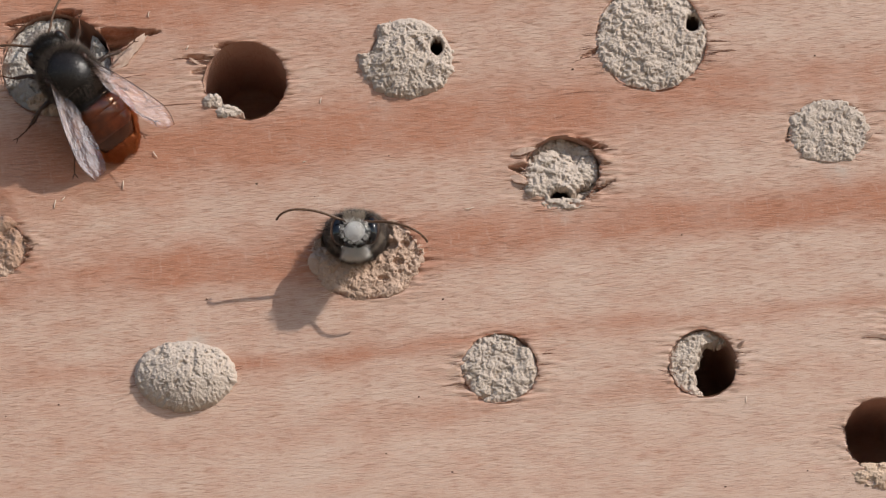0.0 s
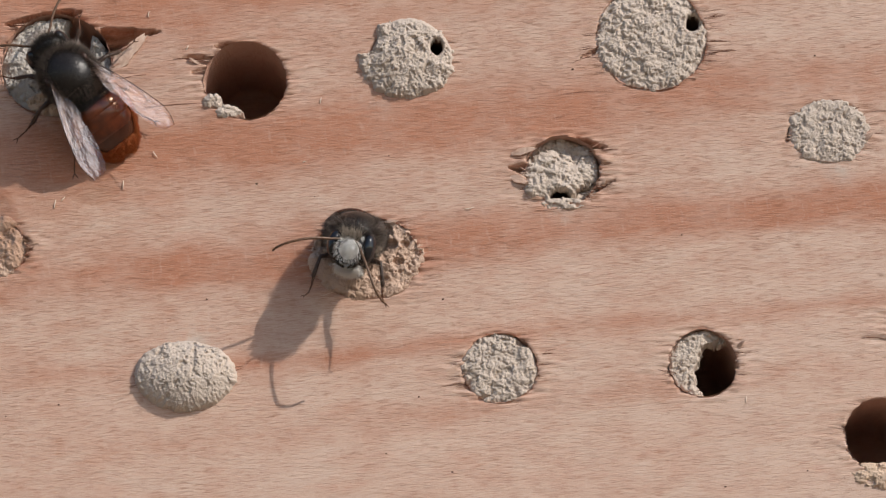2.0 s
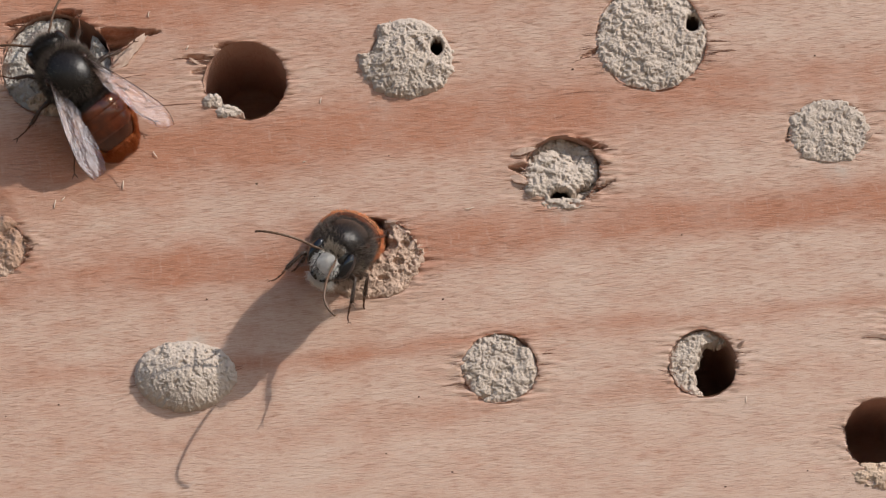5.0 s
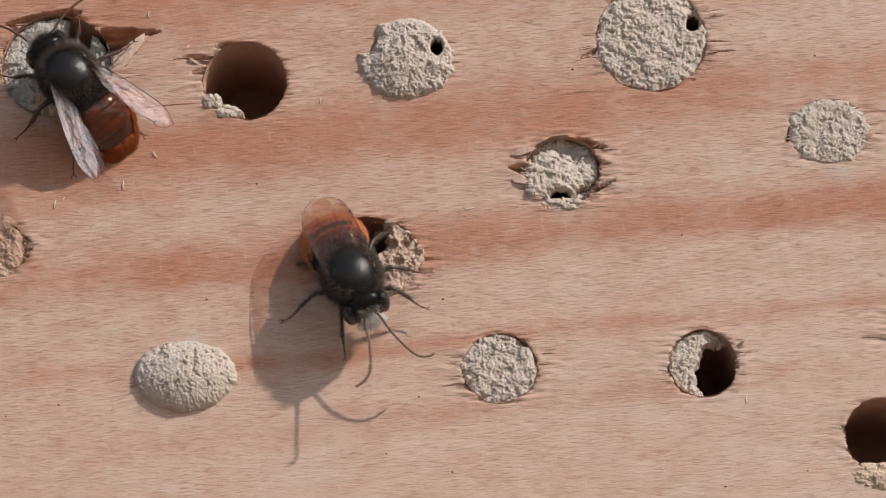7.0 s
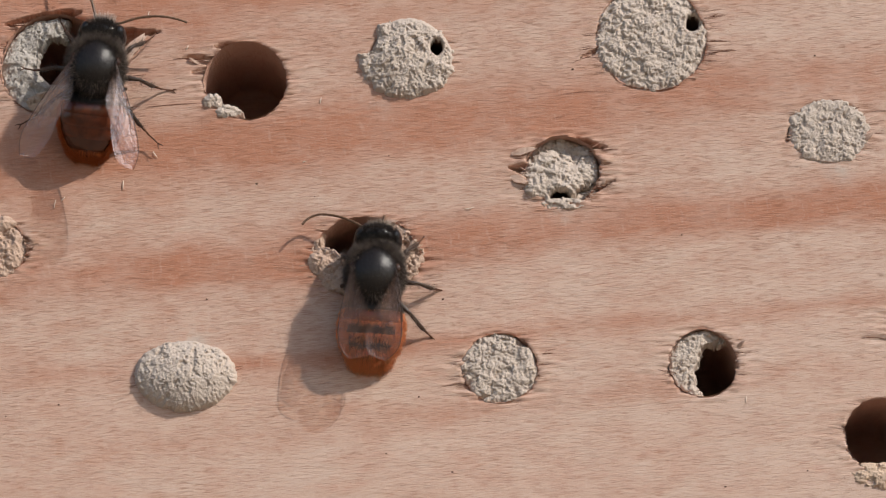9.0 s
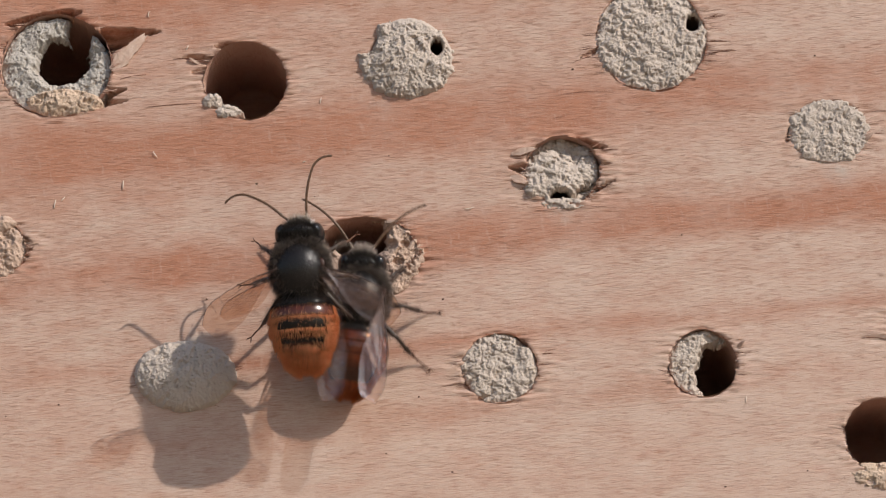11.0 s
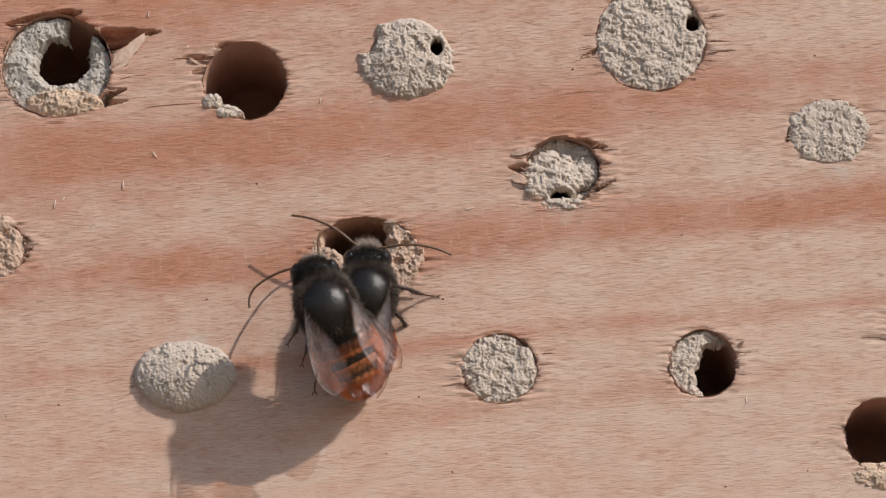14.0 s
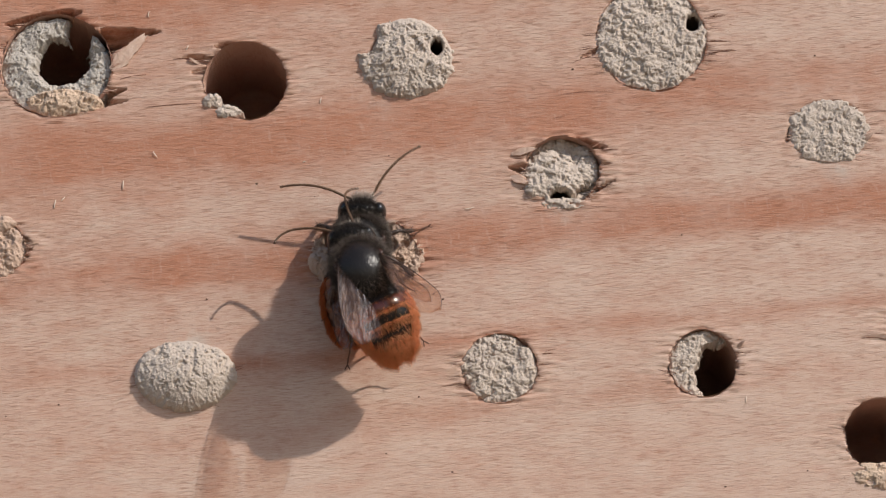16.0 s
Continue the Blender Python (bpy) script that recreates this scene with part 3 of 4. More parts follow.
        crumb.data = (CRUMBS_TAN if mat is MUD_TAN else CRUMBS_GREY if mat is MUD_GREY else CRUMBS_PINK if mat is MUD_PINK else CRUMBS)[rng.randint(len(CRUMBS))]
    return tagged(ob, label, "mud plug", "mud plugs in the drilled holes")


def crumb_mesh(seed, mat):
    """A knobbly pellet one millimetre in radius."""
    rng = np.random.RandomState(seed)
    bumps = rng.normal(size=(5, 3))
    verts, faces, n, m = [], [], 9, 6
    for j in range(m + 1):
        lat = math.pi * (j / m - 0.5)
        for i in range(n):
            d = np.array((math.cos(lat) * math.cos(6.2832 * i / n), math.cos(lat) * math.sin(6.2832 * i / n), math.sin(lat)))
            verts.append(tuple(d * (0.8 + 0.16 * np.sin(bumps @ d * 2.2).sum() / 2) * MM))
    for j in range(m):
        for i in range(n):
            a, b = j * n + i, j * n + (i + 1) % n
            faces.append((a, b, b + n, a + n))
    data = bpy.data.meshes.new("mud_crumb")
    data.from_pydata(verts, [], faces)
    data.polygons.foreach_set("use_smooth", [True] * len(data.polygons))
    data.materials.append(mat)
    return data


CRUMBS = [crumb_mesh(k, MUD) for k in range(5)]
CRUMBS_GREY = [crumb_mesh(k, MUD_GREY) for k in range(5)]
CRUMBS_PINK = [crumb_mesh(k, MUD_PINK) for k in range(5)]
CRUMBS_TAN = [crumb_mesh(k, MUD_TAN) for k in range(5)]

mud_plug(-29.6, 14.35, 4.2, 4.05, 0.1, -0.4, [(0.45, 0.75, 2.2, 2.0), (1.75, 2.9, 1.0, 1.7)], MUD_GREY, "grey crumbly mud plug broken open round a dark passage", 1, 0.6, wobble=0.08)
mud_plug(-28.9, 11.5, 3.0, 1.2, 0.5, -0.1, (), MUD_TAN, "tan crumbly mud lip along a hole's lower rim", 2, 0.8, 2.0, tilt=(0.05, 0.1), size=0.6)
mud_plug(-17.55, 11.65, 0.8, 0.65, 0.4, 0.0, (), MUD, "pale mud crumb on the rim of an empty hole", 3, 0.6, 2.0, wobble=0.35)
mud_plug(-16.4, 10.85, 1.0, 0.62, 0.4, -0.1, (), MUD, "pale mud lump on the lower rim of an empty hole", 23, 0.6, 2.0, wobble=0.35)
mud_plug(-2.85, 15.05, 3.85, 3.3, 0.75, 0.15, [(2.35, 0.9, 0.5, 0.72)], MUD, "grey mud cap bulging over a hole, with one small round opening", 4, 0.7, 2.2, bites=((-3.6, 1.75, 1.35), (-3.9, 3.4, 1.9), (4.0, -3.6, 1.6), (-4.4, -3.6, 2.25)), wobble=0.11)
mud_plug(15.95, 16.65, 4.32, 4.27, 0.25, 0.06, [(3.2, 1.35, 0.55, 0.8)], MUD, "large round grey mud plug with a small opening at its edge", 5, 0.7, wobble=0.12)
mud_plug(9.15, 6.3, 2.85, 2.75, 0.1, -0.95, [(-0.2, -2.0, 1.0, 0.8)], MUD, "grey mud plug sunk deep in a torn hole", 6, 0.9, 2.0, wobble=0.15)
mud_plug(8.35, 5.75, 2.6, 2.15, 0.55, -0.35, [(0.6, -1.6, 0.78, 0.5)], MUD, "pale mud lump in a torn hole, with a small opening below", 16, 0.8, 2.0, bites=((2.9, 2.3, 1.5), (-2.6, 2.2, 0.9)), tilt=(-0.05, -0.22), wobble=0.3)
mud_plug(9.1, 3.55, 2.0, 0.5, 0.2, -0.05, (), MUD, "thin pale mud lip under a small opening", 18, 0.3, wobble=0.25)
mud_plug(10.9, 6.3, 0.9, 1.35, 0.3, -0.55, (), MUD, "grey mud sliver at the side of a torn hole", 17, 0.6, wobble=0.3)
mud_plug(29.25, 9.25, 3.15, 2.6, 0.12, 0.08, (), MUD, "flat pale mud plug flush with the wood", 7, 0.5, 2.3, wobble=0.12)
mud_plug(-5.7, -0.7, 4.3, 3.42, 0.12, 0.1, [(-0.95, 1.75, 2.6, 2.15), (1.83, 1.1, 0.5, 0.4, 0.45), (2.85, 1.1, 0.42, 0.36, 0.5), (2.3, -0.3, 0.45, 0.3, 0.4), (1.2, -1.6, 0.5, 0.25, 0.35), (1.6, 2.3, 0.3, 0.25, 0.4)], MUD_PINK, "pinkish pitted mud plug broken open by an emerging bee", 8, 0.7, size=0.38, wobble=0.06)
mud_plug(-8.85, -1.15, 1.35, 1.3, 0.45, 0.0, (), MUD_PINK, "pinkish mud crumb at the rim of an open hole", 9, 0.6, wobble=0.25)
mud_plug(-19.2, -9.85, 4.0, 2.8, 1.35, 0.15, (), MUD, "smooth domed pale mud cap standing proud of the wood", 10, 0.42, 2.1, wobble=0.09, size=0.26)
mud_plug(4.2, -9.2, 2.98, 2.78, 0.2, 0.0, [(1.9, 1.95, 0.8, 0.4, 0.5)], MUD, "round grey mud plug sunk a little in its hole", 11, 0.75, wobble=0.14)
mud_plug(19.4, -8.85, 2.62, 2.62, 0.1, -0.3, [(1.4, -0.5, 2.15, 2.45), (2.1, -0.1, 1.3, 1.6)], MUD, "grey mud plug half broken away from a dark hole", 12, 0.55, wobble=0.04)
mud_plug(33.1, -17.4, 2.9, 1.15, 0.3, 0.0, (), MUD_TAN, "tan mud smear on the lower rim of an empty hole", 13, 0.4, wobble=0.25)
mud_plug(-34.05, 0.0, 2.9, 2.6, 0.2, 0.05, (), MUD_PINK, "pinkish crumbly mud plug in a torn hole", 14, 0.75, wobble=0.25)
mud_plug(-33.3, 1.95, 1.2, 0.75, 0.4, 0.0, (), MUD_PINK, "pinkish mud crumb on the rim of a torn hole", 24, 0.5, wobble=0.3)


# ---------------------------------------------------------------- flecks on the wood
def fleck(u, v, long, turn, seed):
    rng = np.random.RandomState(seed)
    bend = 0.12 * (rng.rand() - 0.5)
    c, s = math.cos(radians(turn)), math.sin(radians(turn))
    pts = []
    for k in range(6):
        x = (k / 5 - 0.5) * long
        y = bend * math.sin(k / 5 * 3.1)
        pts.append((u + x * c - y * s, -0.05 - 0.05 * math.sin(k / 5 * 3.1), v + x * s + y * c))
    verts, faces = tube(pts, [0.02, 0.035, 0.04, 0.04, 0.03, 0.015], 5)
    mesh_object("wood_fibre", verts, faces, FIBRE, block)


def speck(u, v, size, seed):
    rng = np.random.RandomState(seed)
    verts, faces = [], []
    for k in range(4):
        for i in range(7):
            a = 2 * math.pi * i / 7
            r = size * math.cos(k / 3 * 1.4) * (0.8 + 0.4 * rng.rand())
            verts.append((u + 1.3 * r * math.cos(a), -0.02 - 0.6 * size * math.sin(k / 3 * 1.4), v + r * math.sin(a)))
    for k in range(3):
        for i in range(7):
            a, b = k * 7 + i, k * 7 + (i + 1) % 7
            faces.append((a, b, b + 7, a + 7))
    faces.append(tuple(range(21, 28)))
    mesh_object("dirt_speck", verts, faces, SPECK, block)


for k, (u, v, long, turn) in enumerate(((-29.3, 3.5, 0.7, 80), (-28.7, 3.9, 0.4, 50), (-24.2, 5.0, 0.7, 88), (-9.3, 11.7, 0.5, 80), (-22.5, 18.6, 0.5, 85),
                                        (-21.8, 7.4, 0.6, -55), (-10.5, 6.8, 0.25, 20), (18.0, 13.9, 1.0, 88), (22.6, -11.6, 0.5, 85), (2.0, 3.2, 0.7, 10), (-19.5, 15.9, 0.4, 60))):
    fleck(u, v, long, turn, k)
for k, (u, v, size) in enumerate(((-14.1, 5.1, 0.11), (-28.6, -12.0, 0.10), (-17.7, -3.9, 0.09), (0.0, -3.9, 0.10), (0.7, -17.1, 0.09), (20.9, -18.2, 0.09),
                                  (-1.8, -11.4, 0.09), (-4.2, -15.7, 0.08), (-32.5, -12.9, 0.07), (9.9, 14.2, 0.12), (-4.1, 7.3, 0.07), (-9.7, 4.1, 0.06), (28.4, 15.3, 0.09), (18.0, 1.1, 0.08), (27.0, -17.0, 0.07))):
    speck(u, v, size * 0.75, k)


# ---------------------------------------------------------------- mason bees
def blob(centre, radii, nu=40, nv=26, shape=None):
    """A closed rounded form; shape(direction) scales it."""
    verts, faces = [], []
    for j in range(nv + 1):
        lat = math.pi * (j / nv - 0.5)
        for i in range(nu):
            lon = 2 * math.pi * i / nu
            d = Vector((math.cos(lat) * math.cos(lon), math.cos(lat) * math.sin(lon), math.sin(lat)))
            k = shape(d) if shape else 1.0
            verts.append((centre[0] + radii[0] * d.x * k, centre[1] + radii[1] * d.y * k, centre[2] + radii[2] * d.z * k))
    for j in range(nv):
        for i in range(nu):
            a, b = j * nu + i, j * nu + (i + 1) % nu
            faces.append((a, b, b + nu, a + nu))
    return verts, faces


def sphere_points(n, rng):
    d = rng.normal(size=(n, 3))
    return d / np.linalg.norm(d, axis=1)[:, None]


THORAX_R = (2.4, 2.08, 1.82)
HEAD_R = (0.92, 1.5, 1.34)
HEAD_AT = (2.5, 0.0, -0.5)
LEG_ROOTS = ((1.0, 1.1, -1.2), (0.0, 1.25, -1.3), (-1.0, 1.15, -1.2))


def abdomen_axis(s):
    """Middle line, half width and half height of the abdomen from its waist (0) to its tip (1)."""
    x = -1.65 - 5.55 * s
    z = -0.22 + 0.25 * math.sin(s * 3.0) - 1.05 * s ** 2.2
    full = max(0.0, math.sin(math.pi * (0.10 + 0.90 * s) ** 0.82)) ** 0.52
    return x, z, 2.32 * full, 1.8 * full


def segment_mesh(k, count=6):
    """One ring of the abdomen; its rear edge stands a little over the next ring."""
    s0, s1 = k / count, (k + 1) / count
    n, m = 44, 9
    verts, faces = [], []
    for j in range(m):
        t = j / (m - 1)
        s = s0 + (s1 - s0) * t * 1.06
        x, z, w, h = abdomen_axis(min(s, 0.999))
        swell = 1.0 + 0.030 * math.sin(min(t, 1) * 2.4) - (0.035 if j == m - 1 else 0)
        for i in range(n):
            a = 2 * math.pi * i / n
            verts.append((x, w * swell * math.cos(a), z + h * swell * math.sin(a)))
    for j in range(m - 1):
        for i in range(n):
            a, b = j * n + i, j * n + (i + 1) % n
            faces.append((a, a + n, b + n, b))
    if k == count - 1:
        faces.append(tuple((m - 1) * n + i for i in range(n)))
    if k == 0:
        faces.append(tuple(range(n)))
    return verts, faces


def abdomen_fur(rng, count, banded):
    base, normal, lean, length = [], [], [], []
    while len(base) < count:
        ring = rng.randint(6)
        t = rng.rand() ** 0.55 if ring < 5 else rng.rand()
        s = (ring + t) / 6
        if s > 0.985:
            continue
        a = rng.rand() * 2 * math.pi
        x, z, w, h = abdomen_axis(s)
        x2, z2, w2, h2 = abdomen_axis(min(s + 0.01, 0.999))
        top = math.sin(a)
        if s < (0.15 if top > -0.3 else 0.08):
            continue
        if banded:
            # combed orange bands, with two bare black stripes across the back
            if top > 0.66 and (0.36 < s < 0.47 or 0.58 < s < 0.67) and rng.rand() < 0.98:
                continue
            if top > 0.3 and s < 0.30 and rng.rand() < 0.6:
                continue
        else:
            # glossy chestnut back, fur on the flanks and round the tip
            if top > 0.45 and s < 0.82:
                continue
            if top > 0.45 and rng.rand() < 0.5:
                continue
        slope = (w - w2) / max(0.02, x - x2)
        n = np.array((-slope, math.cos(a), top * 1.15))
        n /= np.linalg.norm(n)
        base.append((x, w * 1.02 * math.cos(a), z + h * 1.02 * top))
        normal.append(n * (0.30 if top > 0.2 else 0.7))
        lean.append((-1.3, 0, -0.1))
        length.append((1.0 if banded else 0.72) * (0.26 + 0.22 * rng.rand()) * (1.0 + 0.7 * (abs(math.cos(a)) > 0.7) + 0.5 * (s > 0.8)))
    return strands(np.array(base), np.array(normal), np.array(lean, float), np.array(length), 0.0095, rng, 0.17)


def wing_mesh(long, wide, blunt, side, rng):
    """A creased membrane with real thickness; the leading edge faces outwards."""
    n, m = 36, 12
    top, faces = [], []
    for i in range(n):
        s = i / (n - 1)
        lead = 0.14 * wide * math.sin(math.pi * s) + 0.08 * wide * s - 0.34 * wide * max(0.0, (s - 0.75) / 0.25) ** 2.4
        if s < blunt:
            half = math.sin(math.pi / 2 * s / blunt) ** 1.3
        else:
            half = (1 - ((s - blunt) / (1.0 - blunt)) ** 2.6) ** 0.5
        trail = lead - wide * max(0.03, half)
        for j in range(m):
            q = j / (m - 1)
            y = lead + (trail - lead) * q
            z = 0.06 * math.sin(s * 9 + q * 5) * s + 0.045 * math.sin(q * 11 + s * 3) * s + 0.25 * q * q - 0.25 * s * s
            top.append((-long * s, side * y, z))
    low = [(x, y, z - 0.015) for x, y, z in top]
    off = n * m
    for i in range(n - 1):
        for j in range(m - 1):
            a = i * m + j
            faces += [(a, a + 1, a + m + 1, a + m), (off + a, off + a + m, off + a + m + 1, off + a + 1)]
    return top, low, faces, n, m


def vein_mesh(top, n, m):
    pieces = []
    for path in (
        [(i, 0) for i in range(0, n)],
        [(i, min(m - 1, 1 + i // 14)) for i in range(0, 27)],
        [(i, min(m - 1, 2 + i // 7)) for i in range(0, 27)],
        [(i, min(m - 1, 3 + i // 4)) for i in range(0, 22)],
        [(24, j) for j in range(0, 6)],
        [(17, j) for j in range(2, 6)],
        [(28, j) for j in range(0, 5)],
    ):
        pts = [top[i * m + j] for i, j in path]
        if len(pts) > 2:
            big = 0.04 if path[0][1] == 0 and path[-1][1] == 0 else 0.018
            pieces.append(tube([(x, y, z) for x, y, z in pts], [big * (1 - 0.5 * k / len(pts)) for k in range(len(pts))], 5))
    return joined(pieces)


def leg_mesh(scale, side, rng):
    """Thigh, shin and a jointed foot in one bent limb reaching out along y."""
    pts = [(0, 0, 0), (0, 0.55, 0.05), (0, 1.55, 0.55), (0.05, 1.75, 0.45), (0.1, 2.7, -0.75), (0.15, 2.85, -1.0)]
    rad = [0.22, 0.24, 0.17, 0.12, 0.17, 0.10]
    foot = [(0.15, 2.85, -1.0), (0.2, 3.1, -1.35), (0.22, 3.12, -1.4), (0.25, 3.4, -1.7), (0.27, 3.42, -1.72), (0.35, 3.75, -1.88), (0.4, 4.1, -1.9)]
    frad = [0.09, 0.10, 0.06, 0.085, 0.05, 0.07, 0.04]
    claw = [tube([(0.4, 4.1, -1.9), (0.4 + q, 4.3, -1.85), (0.4 + 1.3 * q, 4.42, -1.95)], [0.045, 0.035, 0.012], 5) for q in (-0.12, 0.12)]
    flip = [(x * scale, side * y * scale, z * 0.8) for x, y, z in pts]
    upper = tube(flip, rad, 10)
    lower = joined([tube([(x * scale, side * y * scale, z * 0.8) for x, y, z in foot], frad, 8)]
                   + [([(x * scale, side * y * scale, z * 0.8) for x, y, z in v], f) for v, f in claw])
    # short stiff hairs along thigh and shin
    base, normal = [], []
    for k in range(len(flip) - 1):
        p, q = np.array(flip[k]), np.array(flip[k + 1])
        for _ in range(int(60 * np.linalg.norm(q - p)) + 2):
            d = rng.normal(size=3)
            d /= np.linalg.norm(d)
            base.append(p + (q - p) * rng.rand() + d * rad[k] * 0.8)
            normal.append(d)
    base, normal = np.array(base), np.array(normal)
    along = np.tile(np.array((0, side * 0.8, -0.5)), (len(base), 1))
    hair = strands(base, normal, along, 0.25 + 0.4 * rng.rand(len(base)), 0.010, rng)
    return upper, lower, hair


def antenna_mesh(side, hooked):
    """Scape and a jointed whip; the whip's end curls where it is hooked."""
    pts, rad = [(0, 0, 0), (0.35, 0.05 * side, 0.1), (0.85, 0.1 * side, 0.15)], [0.10, 0.085, 0.095]
    x, z, a, y, b = 0.95, 0.13, 12.0, 0.1 * side, 0.0
    for k in range(44):
        pts.append((x, y, z))
        rad.append((0.11 if k % 4 else 0.09) * (1 - 0.2 * k / 44))
        a -= 0.75
        x += 0.116 * math.cos(radians(a)) * math.cos(radians(b))
        y += 0.116 * math.cos(radians(a)) * math.sin(radians(b)) * side
        z += 0.116 * math.sin(radians(a))
        b += 0.75 if not hooked or k < 26 else 4.5
    return tube(pts, rad, 8)


def build_bee(label, seed, fur, white, banded, at):
    rng = np.random.RandomState(seed)
    bee = tagged(new("mason_bee"), label, "bee", "mason bees")
    bee.matrix_world = at
    parts = {}

    def part(name, mesh, mat, parent=None, label="", smooth=True):
        on_head = name == "head" or parent is not None and parent is parts.get("head") and name != "antenna"
        verts = np.array(mesh[0]) * (1.12 if on_head else 1.0)
        return mesh_object(name, verts, mesh[1], mat, parent or bee, label, smooth)

    # thorax
    humps = lambda d: 1.0 + 0.05 * max(0, d.z) - 0.06 * abs(d.y) * max(0, d.x)
    thorax = part("thorax", blob((0, 0, 0), THORAX_R, 44, 28, humps), PUNCTURED)
    part("scutellum", blob((-1.35, 0, 0.95), (0.6, 1.0, 0.5), 24, 14), CHITIN, thorax)
    d = sphere_points(19000, rng)
    away = np.hypot(d[:, 0] - 0.05, d[:, 1])
    bare = (d[:, 2] > 0.2) & (rng.rand(len(d)) < (0.86 if banded else 0.70) - 0.65 * step(0.38, 0.98 if banded else 0.85, away))
    d, away = d[~bare], away[~bare]
    lean = np.tile(np.array((-0.25, 0, 0.15)), (len(d), 1))
    front = d[:, 0] > 0.45
    crest = (d[:, 2] > 0.15) & (away > 0.62)
    long = 0.26 + 0.36 * rng.rand(len(d)) ** 1.4 - (0.14 + 0.26 * rng.rand(len(d))) * (1 - step(0.45, 0.95, away)) * (d[:, 2] > 0.2) + 0.12 * front + 0.10 * crest * rng.rand(len(d))
    pale = (d[:, 0] > 0.40) & (d[:, 2] < -0.15)
    grey = ~pale & ((away > 0.66) | (d[:, 2] < 0.3)) & (rng.rand(len(d)) < 0.17 + 0.30 * front + 0.18 * (np.abs(d[:, 1]) > 0.75) + 0.16 * crest)
    for name, pick, mat in (("black_fur", ~grey & ~pale, FUR_BLACK), ("grey_fur", grey, FUR_GREY), ("breast_fur", pale, FUR_PALE)):
        part(name, strands(d[pick] * np.array(THORAX_R), d[pick], lean[pick], np.maximum(long[pick], 0.1) * (1.15 if mat is FUR_GREY else 1.0), 0.0085, rng), mat, thorax)
    for side in (1, -1):
        part("tegula", blob((0.35, side * 1.6, 0.95), (0.42, 0.32, 0.22), 16, 10), CHITIN_BROWN, thorax)

    # head, hung on the neck
    head = part("head", blob((0, 0, 0), HEAD_R, 40, 26, lambda q: 1 - 0.10 * max(0, -q.x) + 0.05 * max(0, q.z)), CHITIN)
    head.location = Vector(HEAD_AT) * MM
    parts["head"] = head
    for side in (1, -1):
        part("compound_eye", blob((0.22, side * 1.14, 0.1), (0.64, 0.50, 1.0), 26, 20), EYE, head)
        part("mandible", tube([(0.55, side * 0.62, -0.95), (0.85, side * 0.5, -1.25), (0.85, side * 0.12, -1.5)], [0.24, 0.19, 0.06], 8), CHITIN, head)
        ant = part("antenna", antenna_mesh(side, banded), ANTENNA, head, "long dark jointed antenna")
        ant.location = Vector((1.03, side * 0.47, 0.39)) * MM
        parts["antenna", side] = ant
    for q in (-0.3, 0, 0.3):
        part("ocellus", blob((-0.05 + 0.12 * (q == 0), q, 1.31), (0.11, 0.11, 0.09), 10, 8), EYE, head)
    part("face_plate", blob((0.70, 0, -0.22), (0.58, 0.70, 0.70), 28, 18), white, head, "face under felted white hair")
    # a bright tuft on the face, a straw-coloured one between the antennae, another under the chin
    d = sphere_points(26000, rng)
    face = d[(d[:, 0] > 0.5) & (np.hypot(d[:, 1], d[:, 2] + 0.18) < 0.48) & (rng.rand(len(d)) < 0.4)]
    part("face_fur", strands(face * np.array(HEAD_R) * 1.3, face, np.tile(np.array((0.2, 0, -0.4)), (len(face), 1)), 0.2 + 0.32 * rng.rand(len(face)), 0.011, rng, 0.35),
         white, head, "pale tuft of hair on the face")
    brow = d[(d[:, 0] > 0.5) & (np.abs(d[:, 1]) < 0.42) & (d[:, 2] > 0.25) & (d[:, 2] < 0.68) & (rng.rand(len(d)) < 0.36)]
    part("brow_fur", strands(brow * np.array(HEAD_R), brow, np.tile(np.array((0.35, 0, 0.35) if banded else (0.8, 0, 0.6)), (len(brow), 1)), (0.35 if banded else 0.45) + 0.55 * rng.rand(len(brow)), 0.0095, rng, 0.3),
         FUR_PALE if banded else white, head, "straw-coloured tuft between the antennae" if banded else "buff tuft between the antennae")
    chin = d[(d[:, 2] < -0.66) & (np.abs(d[:, 1]) < 0.42) & (d[:, 0] > -0.5) & (d[:, 0] < 0.45)]
    part("chin_fur", strands(chin * np.array(HEAD_R), chin, np.tile(np.array((0.15, 0, 0.0)), (len(chin), 1)), 0.45 + 0.5 * rng.rand(len(chin)), 0.010, rng), white, head)
    crown = d[((d[:, 2] > 0.55) | (d[:, 0] < -0.3)) & (rng.rand(len(d)) < 0.28)]
    part("crown_fur", strands(crown * np.array(HEAD_R), crown, np.tile(np.array((0.1, 0, 0.1)), (len(crown), 1)), 0.2 + 0.35 * rng.rand(len(crown)), 0.0085, rng), FUR_BLACK, head)

    # abdomen in six rings
    core = []
    n = 24
    for j in range(14):
        x, z, w, h = abdomen_axis(0.02 + 0.95 * j / 13)
        core += [(x, 0.93 * w * math.cos(2 * math.pi * i / n), z + 0.93 * h * math.sin(2 * math.pi * i / n)) for i in range(n)]
    cf = [(j * n + i, (j + 1) * n + i, (j + 1) * n + (i + 1) % n, j * n + (i + 1) % n) for j in range(13) for i in range(n)]
    abdomen = part("abdomen", (core, cf), CHITIN_BROWN)
    parts["abdomen"] = abdomen
    for k in range(6):
        part("segment", segment_mesh(k), CHITIN if k == 0 or banded and k in (2, 3) else CHITIN_BROWN if k == 4 else CHITIN_RED, abdomen)
